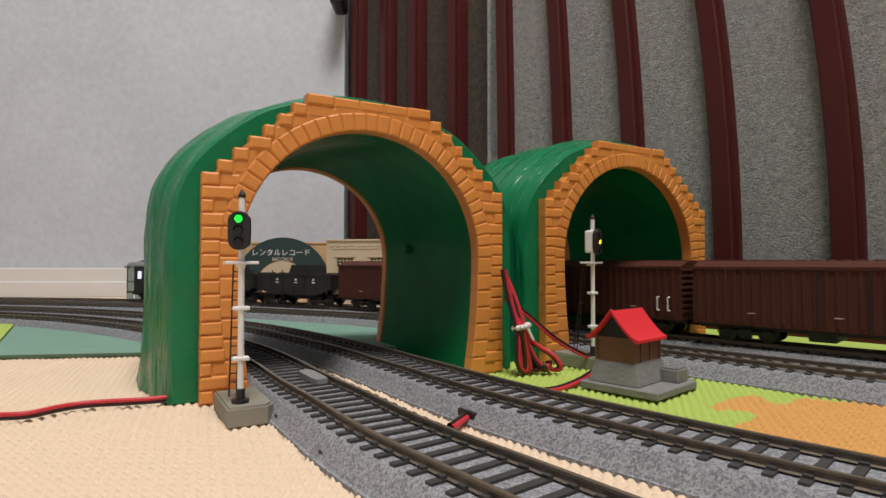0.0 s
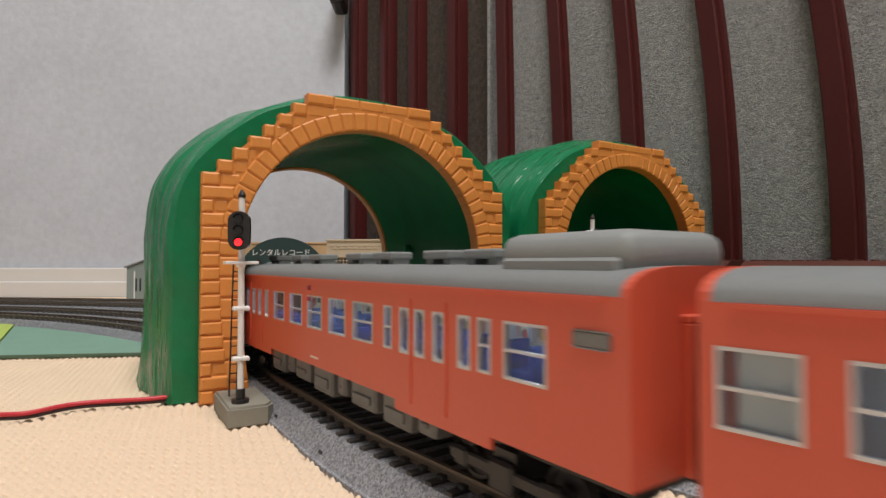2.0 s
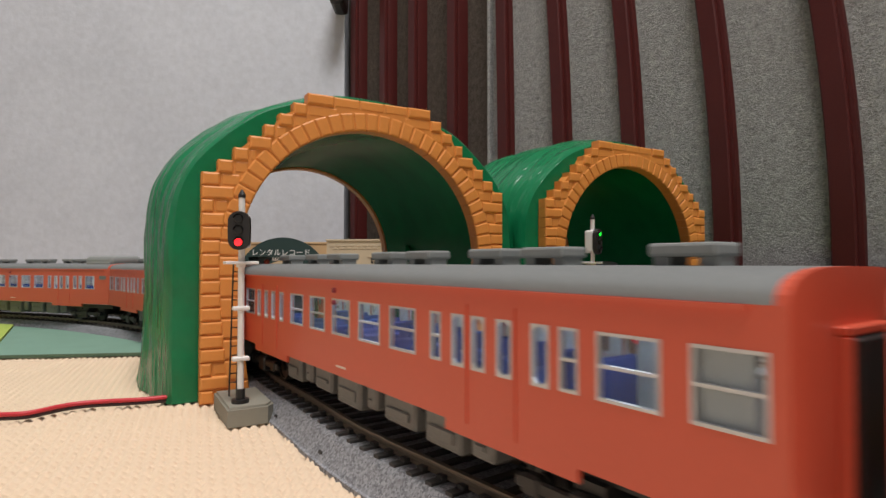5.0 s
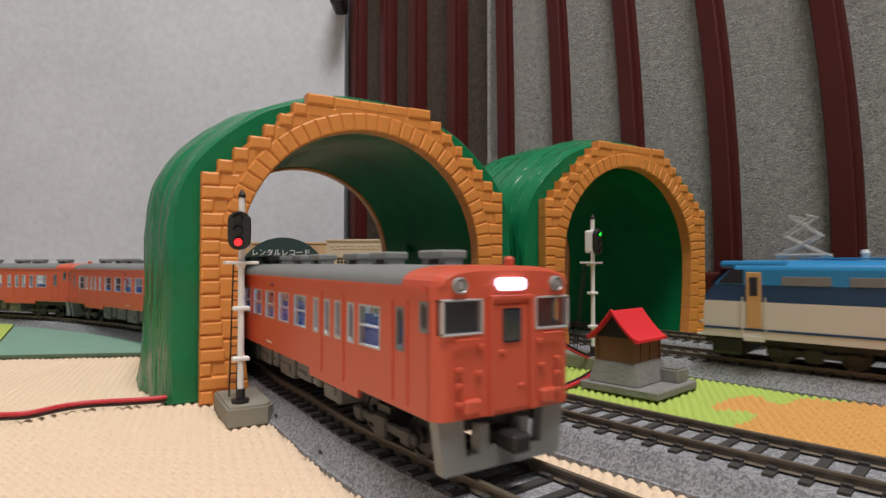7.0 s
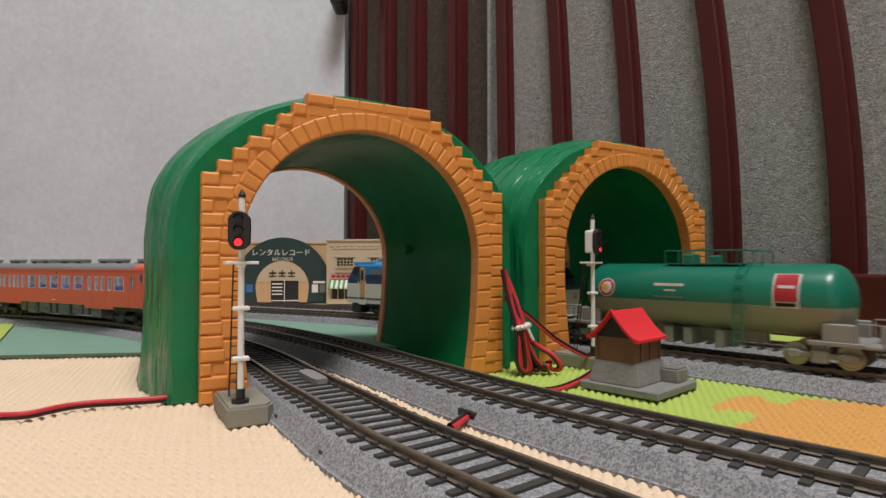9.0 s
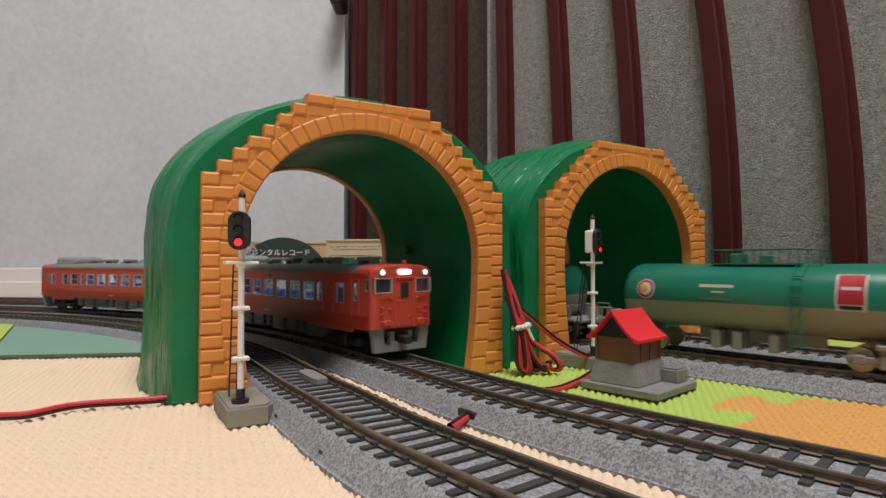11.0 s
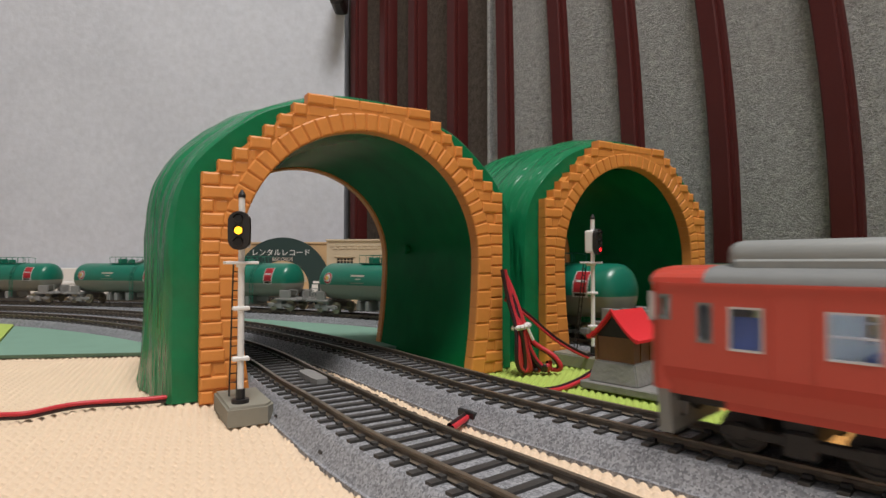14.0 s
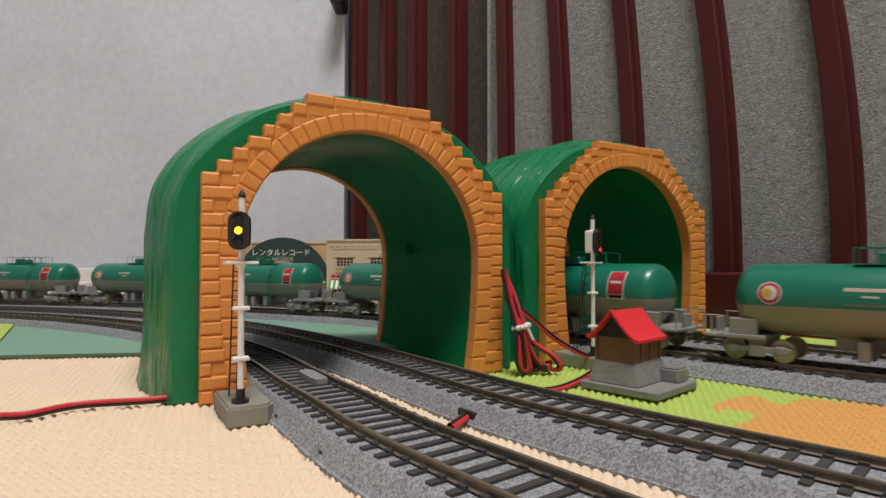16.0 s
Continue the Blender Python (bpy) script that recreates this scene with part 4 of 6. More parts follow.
# ---- buildings by the far track ----
def record_shop():
    D = 0.745
    k = D / 1000
    ob = thing("record_shop", "tan model record shop with a large dark round front", "model shop", m=pose((500 - 784) * k, D, 0, 0, 0, 0))
    bm = bmesh.new()
    box(bm, -0.0660, 0.0575, 0.004, 0.062, 0.0, 0.0765, 0.0006)
    box(bm, -0.0668, 0.0583, 0.003, 0.063, 0.0765, 0.0795, 0.0006)
    part("building", bm, M["shop_tan"], ob, "tan card walls")
    bm = bmesh.new()
    R, c = 0.062, 0.0235
    pts = [(-0.0595, 0.0)] + [(R * math.cos(a), c + R * math.sin(a)) for a in np.linspace(math.pi * 1.06, -math.pi * 0.06, 40)] + [(0.0595, 0.0)]
    prism(bm, pts, 0.0, 0.0042, "y")
    front = part("round_front", bm, M["shop_green"], ob, "dark green round shop front")
    bm = bmesh.new()
    r = 0.0350
    c2 = 0.0195
    pts = [(-0.0325, 0.0)] + [(r * math.cos(a), c2 + r * math.sin(a)) for a in np.linspace(math.pi * 1.05, -math.pi * 0.05, 32)] + [(0.0325, 0.0)]
    prism(bm, pts, -0.0008, 0.0, "y")
    part("arch_panel", bm, M["shop_tan"], front, "tan arched panel")
    bm = bmesh.new()
    pts = [(r * 0.97 * math.cos(a), c2 + r * 0.97 * math.sin(a)) for a in np.linspace(math.pi * 0.93, math.pi * 0.07, 26)]
    prism(bm, pts, -0.0013, -0.0008, "y")
    part("arch_top", bm, M["shop_cream"], front)
    bm = bmesh.new()
    box(bm, -0.0145, 0.0215, -0.0016, -0.0008, 0.0, 0.0285)
    door = part("shop_window", bm, M["shop_dark"], front, "dark glazed entrance")
    for i in range(4):
        bm = bmesh.new()
        z = 0.010 + i * 0.0045
        box(bm, -0.0130, 0.0005, -0.0020, -0.0016, z, z + 0.0016)
        part("shelf", bm, M["white_paint"], door)
    bm = bmesh.new()
    box(bm, 0.0028, 0.0036, -0.0020, -0.0016, 0.0, 0.0285)
    part("mullion", bm, M["white_paint"], door)
    bm = bmesh.new()
    box(bm, -0.0145, 0.0025, -0.0020, -0.0016, 0.0018, 0.0030)
    box(bm, 0.0039, 0.0215, -0.0020, -0.0016, 0.0018, 0.0030)
    part("sill", bm, M["white_paint"], door)
    for x0, x1, mt in ((-0.0585, -0.0505, "logo_yellow"), (-0.0480, -0.0390, "awning_blue"), (0.0390, 0.0470, "white_paint"), (0.0495, 0.0570, "roof_grey")):
        bm = bmesh.new()
        box(bm, x0, x1, -0.0006, 0.0, 0.0130, 0.0235)
        part("poster", bm, M[mt], front)
    bm = bmesh.new()
    box(bm, 0.0405, 0.0565, -0.0008, 0.0, 0.0250, 0.0280)
    part("notice", bm, M["white_paint"], front)
    text_part("lettering", "レンタルレコード", 0.0098, M["white_paint"], front, pose(-0.002, -0.0003, 0.0650, 90, 0, 0))
    text_part("lettering", "RECORDS", 0.0062, M["marker"], front, pose(0.0, -0.0003, 0.0565, 90, 0, 0))
    # the shop's name as plain bars
    for x in (-0.0125, 0.0, 0.0125):
        bm = bmesh.new()
        box(bm, x - 0.0046, x + 0.0046, -0.0017, -0.0013, 0.0375, 0.0395)
        box(bm, x - 0.0046, x + 0.0046, -0.0017, -0.0013, 0.0335, 0.0350)
        box(bm, x - 0.0008, x + 0.0008, -0.0017, -0.0013, 0.0335, 0.0425)
        part("name_bar", bm, M["dark_print"], front)
    return ob


def stone_shop():
    D = 0.715
    k = D / 1000
    ob = thing("stone_shop", "cream two-storey model shop with striped awnings", "model shop", m=pose((578 - 784) * k, D, 0, 0, 0, -4))
    H = 0.0805
    holes = [(0.0125, 0.0345), (0.0555, 0.0775), (0.0985, 0.1205)]
    bm = bmesh.new()
    W = 0.150
    T = 0.003
    box(bm, 0, W, 0, T, 0.0365, 0.0465)
    box(bm, 0, W, 0, T, 0.0585, H)
    x = 0.0
    for a, b in holes:
        box(bm, x, a, 0, T, 0.0465, 0.0585)
        x = b
    box(bm, x, W, 0, T, 0.0465, 0.0585)
    x = 0.0
    for a, b in ((0.0055, 0.0405), (0.0460, 0.0860), (0.0920, 0.1400)):
        box(bm, x, a, 0, T, 0.0, 0.0365)
        box(bm, a, b, 0, T, 0.0, 0.0062)
        x = b
    box(bm, x, W, 0, T, 0.0, 0.0365)
    box(bm, 0, T, T, 0.05, 0.0, H)
    box(bm, W - T, W, T, 0.05, 0.0, H)
    box(bm, 0, W, T, 0.05, H - 0.004, H - 0.001)
    wall = part("wall", bm, M["shop_cream"], ob, "cream stone walls")
    bm = bmesh.new()
    box(bm, -0.001, W + 0.001, -0.0015, T, H - 0.0012, H + 0.0012, 0.0004)
    part("cornice", bm, M["shop_cream"], ob)
    for row in (0, 1):
        for i in range(17):
            bm = bmesh.new()
            x = 0.004 + i * 0.0085 + row * 0.004
            z = 0.0725 - row * 0.0032
            box(bm, x, x + 0.0062, -0.0008, 0.0, z, z + 0.0024, 0.0003)
            part("stone_block", bm, M["shop_cream"], wall)
    for a, b in holes:
        bm = bmesh.new()
        box(bm, a, b, 0.0012, 0.0018, 0.0465, 0.0585)
        pn = part("window", bm, M["shop_dark"], wall, "small paned upper window")
        bm = bmesh.new()
        for x in np.linspace(a, b - 0.0007, 6):
            box(bm, x, x + 0.0007, 0.0002, 0.0012, 0.0465, 0.0585)
        for z in (0.0465, 0.0505, 0.0545, 0.0578):
            box(bm, a, b, 0.0004, 0.0010, z, z + 0.0007)
        part("glazing_bar", bm, M["shop_cream"], pn)
        bm = bmesh.new()
        box(bm, a - 0.0025, b + 0.0025, -0.0012, 0.0, 0.0590, 0.0606, 0.0003)
        for x in np.linspace(a, b, 9):
            box(bm, x - 0.0003, x + 0.0003, -0.0022, -0.0016, 0.0405, 0.0478)
        box(bm, a - 0.001, b + 0.001, -0.0024, -0.0012, 0.0474, 0.0482)
        box(bm, a - 0.001, b + 0.001, -0.0024, 0.0, 0.0398, 0.0408)
        part("balcony", bm, M["shop_cream"], pn)
    for a, b in ((0.0055, 0.0405), (0.0460, 0.0860), (0.0920, 0.1400)):
        bm = bmesh.new()
        box(bm, a, b, 0.002, 0.0028, 0.0062, 0.0365)
        sw = part("shop_window", bm, M["shop_dark"], wall, "dark shop window")
        bm = bmesh.new()
        for x in np.linspace(a, b - 0.001, 5):
            box(bm, x, x + 0.001, 0.0008, 0.002, 0.0062, 0.0300)
        part("mullion", bm, M["shop_cream"], sw)
    for a, b, cols in ((0.0035, 0.0425, ("awning_green", "white_paint")), (0.0445, 0.0875, ("awning_blue", "awning_blue"))):
        n = 13
        w = (b - a) / n
        aw = thing("awning", "", "")
        aw.parent = ob
        aw["label"] = "sloping shop awning"
        for i in range(n):
            bm = bmesh.new()
            x0, x1 = a + i * w, a + (i + 1) * w
            prism(bm, [(0.0, 0.0305), (-0.006, 0.0215), (-0.006, 0.0195), (-0.0055, 0.0195), (-0.0052, 0.0215), (0.0, 0.0298)], x0, x1, "x")
            part("stripe", bm, M[cols[i % 2]], aw)
    for a, b, mt in ((0.005, 0.0415, "sign_pink"), (0.0455, 0.0530, "white_paint"), (0.0545, 0.0870, "white_paint")):
        bm = bmesh.new()
        box(bm, a, b, -0.0012, 0.0, 0.0312, 0.0388)
        sg = part("sign", bm, M[mt], wall, "shop sign board")
        bm = bmesh.new()
        for x in np.arange(a + 0.002, b - 0.003, 0.0062):
            box(bm, x, x + 0.0046, -0.0015, -0.0012, 0.0335, 0.0365)
        part("lettering_bar", bm, M["dark_print"] if mt == "white_paint" else M["logo_maroon"], sg)


def small_house():
    D = 0.80
    ob = thing("small_house", "pale grey-green model house with a low gable", "model house", m=pose(-0.4475, D, 0, 0, 0, 0))
    bm = bmesh.new()
    prism(bm, [(0.0, 0.0), (0.075, 0.0), (0.075, 0.044), (0.0375, 0.058), (0.0, 0.0455)], 0.0, 0.05, "y")
    part("walls", bm, M["hut_green"], ob)
    bm = bmesh.new()
    prism(bm, [(-0.003, 0.0445), (0.0375, 0.0592), (0.078, 0.043), (0.078, 0.0448), (0.0375, 0.0612), (-0.003, 0.0465)], -0.002, 0.052, "y")
    part("roof", bm, M["roof_grey"], ob)
    for x in (0.0125, 0.0185, 0.030):
        bm = bmesh.new()
        box(bm, x, x + 0.0022, -0.0006, 0.0, 0.012, 0.030)
        part("window", bm, M["dark_glass"], ob)
    bm = bmesh.new()
    box(bm, 0.0105, 0.0120, -0.001, 0.0, 0.002, 0.040)
    part("corner_post", bm, M["white_paint"], ob)


signals()
hut()
wires()
record_shop()
stone_shop()
small_house()


# ---- vehicles: x along the vehicle (its front at +x), z from the rail's top ----
MM = 0.001


def bogie(parent, x, wheel_r, base, mats_, name="bogie", frame_h=(2.0, 7.5), half=11.0):
    fr, wh = mats_
    bm = bmesh.new()
    for s in (-1, 1):
        y = s * half * MM
        box(bm, (-base / 2 - 4) * MM, (base / 2 + 4) * MM, y - 0.0008, y + 0.0008, 4.2 * MM, 6.6 * MM, 0.0004)
        for a in (-1, 1):
            box(bm, (a * base / 2 - 2.2) * MM, (a * base / 2 + 2.2) * MM, y - 0.0013, y + 0.0013, 3.4 * MM, 7.2 * MM, 0.0006)
        box(bm, -3.2 * MM, 3.2 * MM, y - 0.0014, y + 0.0014, 2.2 * MM, 7.8 * MM, 0.0006)
    box(bm, -3 * MM, 3 * MM, -half * MM, half * MM, 4.5 * MM, 9.5 * MM)
    b = part(name, bm, fr, parent)
    b.matrix_basis = pose(x, 0, 0)
    for a in (-1, 1):
        bm = bmesh.new()
        for s in (-1, 1):
            y = s * 8.7 * MM
            r = wheel_r * MM
            lathe(bm, [(-0.0013, r * 0.92), (-0.0013, r), (0.0008, r * 0.97), (0.0008, r * 0.80), (0.0003, r * 0.78), (0.0003, r * 0.35), (0.0012, r * 0.3)] if s > 0
                  else [(-0.0012, r * 0.3), (-0.0003, r * 0.35), (-0.0003, r * 0.78), (-0.0008, r * 0.80), (-0.0008, r * 0.97), (0.0013, r), (0.0013, r * 0.92)],
                  (0, y, 0), "y", 18)
        rod(bm, (0, -0.0087, 0), (0, 0.0087, 0), 0.0008, 6)
        w = part("wheelset", bm, wh, b, smooth=True)
        w.matrix_basis = pose(a * base / 2 * MM, 0, wheel_r * MM)
    return b


CAR_L, CAR_W = 217.0, 34.6     # body length and width in mm
WALL_TOP, BODY_LOW, ROOF_TOP = 38.0, 13.0, 42.1


def car_windows(kind, end_window):
    """The side's openings from the cab end: (from, to, low, high, kind)."""
    h = CAR_L / 2
    wins = []
    def add(x0, w, lo, hi, kind):
        wins.append((h - x0 - w, h - x0, lo, hi, kind))
    add(2.6, 3.2, 29.2, 35.2, "narrow")
    add(12.0, 3.5, 24.6, 33.6, "narrow")
    lo, hi = 23.5, 33.0
    if kind == 0:
        add(22.8, 11.1, lo, hi, "wide")
        for x in (36.8, 45.0, 52.4, 60.7):
            add(x, 3.9, lo - 0.2, hi, "narrow")
        for x in (71.0, 87.1, 102.8, 118.6, 134.0):
            add(x, 10.9, lo, hi, "wide")
        add(150.4, 3.7, lo, hi, "wide")
        for x in (157.6, 163.6, 170.6, 179.0):
            add(x, 3.9, lo - 0.2, hi, "narrow")
        add(185.0, 3.7, lo, hi, "wide")
        add(192.0, 10.0, lo, hi, "wide")
        if end_window:
            add(206.0, 9.0, lo, hi, "wide")
    else:
        add(23.5, 7.4, lo, hi, "plain")
        add(44.3, 4.9, lo, hi, "wide")
        for x in (52.0, 67.5, 83.8, 100.6, 116.8, 132.6):
            add(x, 11.4, lo, hi, "wide")
        add(147.6, 4.6, lo, hi, "wide")
        add(156.6, 11.4, lo, hi, "wide")
        add(171.8, 8.8, lo, hi, "wide")
        add(191.7, 6.9, lo, hi, "plain")
        add(202.0, 3.4, 24.6, 33.6, "narrow")
        add(211.4, 3.0, 29.2, 35.2, "narrow")
    return sorted(wins)


def roof_section(w, z0, z1, n=14):
    pts = []
    for i in range(n + 1):
        a = math.pi * i / n
        c, s = math.cos(a), math.sin(a)
        pts.append((math.copysign(abs(c) ** 0.55, c) * w, z0 + (z1 - z0) * s ** 0.85))
    return pts


def cab_end(car, sx, lit, paint):
    """A driver's end: a shaped face with large windows, a gangway door, lamps and a sign."""
    h = CAR_L / 2 * MM
    W = CAR_W / 2 * MM
    root = Matrix.Translation((h * sx, 0, 0)) @ (Matrix.Identity(4) if sx > 0 else Matrix.Rotation(math.pi, 4, "Z"))
    bm = bmesh.new()
    T = 0.0022

    def slab(y0, y1, z0, z1, x1=0.0, x0=None):
        box(bm, (x1 - T) if x0 is None else x0, x1, y0 * MM, y1 * MM, z0 * MM, z1 * MM)
    w = CAR_W / 2

    def panel(z0, z1):
        # a panel with a slightly bowed plan and rounded corners
        r = 3.2
        out = []
        for i in range(7):
            a = math.pi / 2 * i / 6
            out.append((-r + r * math.sin(a), -w + r - r * math.cos(a)))
        out += [(0.35, -w / 2), (0.5, 0.0), (0.35, w / 2)]
        for i in range(7):
            a = math.pi / 2 * (1 - i / 6)
            out.append((-r + r * math.sin(a), w - r + r * math.cos(a)))
        inn = [(x - 2.0, y * 0.94) for x, y in reversed(out)]
        prism(bm, [(x * MM, y * MM) for x, y in out + inn], z0 * MM, z1 * MM, "z")
    panel(BODY_LOW, 28.8)
    panel(35.6, WALL_TOP)
    for s in (-1, 1):
        a, b = sorted((s * 5.0, s * 6.8))
        slab(a, b, 28.8, 35.6, 0.0003)
        rod(bm, (-0.0022, s * (w - 0.9) * MM, 0.0288), (-0.0022, s * (w - 0.9) * MM, 0.0356), 0.0008, 8)
    slab(-5.0, 5.0, 34.4, 35.6, 0.0003)
    # rounded dome over the windows
    sec = roof_section(w * MM, WALL_TOP * MM, ROOF_TOP * MM)
    prev = [bm.verts.new((0.0, y * 0.9, WALL_TOP * MM + (z - WALL_TOP * MM) * 0.72)) for y, z in sec]
    first = prev
    for k, (dx, f) in enumerate(((0.0, 0.94), (-0.0022, 0.985), (-0.013, 1.002))):
        ring = [bm.verts.new((dx - (0.0004 if k == 0 else 0), y * f, WALL_TOP * MM + (z - WALL_TOP * MM) * (0.86, 0.96, 1.004)[k])) for y, z in sec]
        for i in range(len(sec) - 1):
            bm.faces.new([prev[i], prev[i + 1], ring[i + 1], ring[i]])
        prev = ring
    bm.faces.new(first)
    # gangway door frame, coupler pocket and steps proud of the face
    box(bm, 0.0, 0.0012, -0.0055, -0.0046, BODY_LOW * MM, 0.0354, 0.0002)
    box(bm, 0.0, 0.0012, 0.0046, 0.0055, BODY_LOW * MM, 0.0354, 0.0002)
    box(bm, 0.0, 0.0012, -0.0055, 0.0055, 0.0352, 0.0362, 0.0002)
    box(bm, 0.0, 0.0014, -0.0115, -0.0075, 0.0138, 0.0168, 0.0005)
    box(bm, 0.0, 0.0014, 0.0075, 0.0115, 0.0138, 0.0168, 0.0005)
    for y, z in ((-12.5, 19.5), (-12.5, 22.5), (12.5, 19.5), (12.5, 22.5), (-8, 21.5), (8, 21.5), (-12.5, 16), (12.5, 16), (-2.5, 25), (2.5, 18), (-7.5, 26.5), (7.5, 26.5)):
        box(bm, 0, 0.0010, (y - 0.8) * MM, (y + 0.8) * MM, (z - 0.5) * MM, (z + 0.5) * MM, 0.0002)
    for s in (-1, 1):
        rod(bm, (0.0010, s * 0.0136, 0.0280), (0.0010, s * 0.0080, 0.0280), 0.0003, 5)
    face = part("cab_face", bm, paint, car, "vermilion cab end with moulded fittings")
    face.matrix_basis = root
    for s in (-1, 1):
        bm = bmesh.new()
        y0, y1 = sorted((s * 0.0066, s * 0.0160))
        for a, b, c, d in ((y0, y1, 0.0287, 0.0292), (y0, y1, 0.0352, 0.0357), (y0, y0 + 0.0005, 0.0292, 0.0352), (y1 - 0.0005, y1, 0.0292, 0.0352)):
            box(bm, -0.0012, 0.0005, a, b, c, d, 0.0002)
        fr = part("windscreen", bm, M["frame_silver"], face, "silver framed windscreen")
        bm = bmesh.new()
        box(bm, -0.0012, -0.0008, y0 + 0.0006, y1 - 0.0006, 0.0292, 0.0352)
        part("pane", bm, M["glass"], fr)
        fr.children[0].visible_shadow = False
    bm = bmesh.new()
    box(bm, -0.0010, 0.0007, -0.0046, 0.0046, BODY_LOW * MM + 0.0005, 0.0344, 0.0003)
    gd = part("gangway_door", bm, paint, face)
    bm = bmesh.new()
    box(bm, 0.0006, 0.0010, -0.0023, 0.0023, 0.0268, 0.0335, 0.0004)
    part("door_window", bm, M["dark_glass"], gd)
    bm = bmesh.new()
    box(bm, -0.0040, 0.0016, -0.0036, 0.0036, 0.0370, 0.0396, 0.0009, 2)
    part("destination_sign", bm, M["sign_glow"] if lit else M["lens_off"], face, "glowing destination sign" if lit else "dark destination sign")
    for s in (-1, 1):
        bm = bmesh.new()
        lathe(bm, [(-0.001, 0.0016), (0.0014, 0.0016), (0.0017, 0.0014), (0.0012, 0.0010)], (0, 0, 0), "x", 16)
        lamp = part("headlamp", bm, M["lens_off"], face, "round headlamp", smooth=True)
        lamp.matrix_basis = pose(-0.0006, s * 0.0122, 0.0382)
        bm = bmesh.new()
        lathe(bm, [(0.0012, 0.0011), (0.0016, 0.0007)], (0, 0, 0), "x", 14)
        part("lens", bm, M["head_glow"] if lit == 2 else M["lens_off"], lamp, smooth=True)
    bm = bmesh.new()
    prism(bm, [(-0.0145, 0.0022), (0.0145, 0.0022), (0.0160, 0.0131), (0.0102, 0.0131), (0.0094, 0.0052), (0.0062, 0.0052), (0.0062, 0.0110), (0.0040, 0.0110), (0.0040, 0.0066), (-0.0040, 0.0066), (-0.0040, 0.0110), (-0.0062, 0.0110), (-0.0062, 0.0052), (-0.0094, 0.0052), (-0.0102, 0.0131), (-0.0160, 0.0131)], -0.0045, -0.0015, "x")
    part("snow_plough", bm, M["unit_grey"], face, "pale grey snow plough")
    bm = bmesh.new()
    box(bm, -0.006, 0.0042, -0.0022, 0.0022, 0.0058, 0.0095, 0.0006)
    part("coupler", bm, M["black"], face, "black knuckle coupler")
    # driver's bulkhead inside
    bm = bmesh.new()
    box(bm, -0.0125, -0.0118, -W + 0.0012, W - 0.0012, 0.014, 0.0372)
    part("bulkhead", bm, M["black"], face, "dark cab bulkhead")
    return face


def plain_end(car, sx, paint):
    bm = bmesh.new()
    w = CAR_W / 2
    h = CAR_L / 2 * MM
    T = 0.0015
    box(bm, -T, 0, -w * MM, w * MM, BODY_LOW * MM, WALL_TOP * MM)
    sec = roof_section(w * MM, WALL_TOP * MM, ROOF_TOP * MM)
    prism(bm, sec, -T, 0.0, "x")
    for s in (-1, 1):
        box(bm, 0, 0.0016, s * 0.0058 - 0.0006, s * 0.0058 + 0.0006, 0.0130, 0.0342, 0.0002)
    box(bm, 0, 0.0016, -0.0064, 0.0064, 0.0342, 0.0353, 0.0002)
    e = part("end_wall", bm, paint, car)
    e.matrix_basis = Matrix.Translation((h * sx, 0, 0)) @ (Matrix.Identity(4) if sx > 0 else Matrix.Rotation(math.pi, 4, "Z"))
    bm = bmesh.new()
    box(bm, 0, 0.0022, -0.0050, 0.0050, 0.0120, 0.0340, 0.0003)
    part("gangway", bm, M["black"], e, "black gangway bellows")
    bm = bmesh.new()
    box(bm, 0.0, 0.0006, 0.009, 0.0145, 0.024, 0.0285, 0.0002)
    part("grille", bm, M["roof_grey"], e)


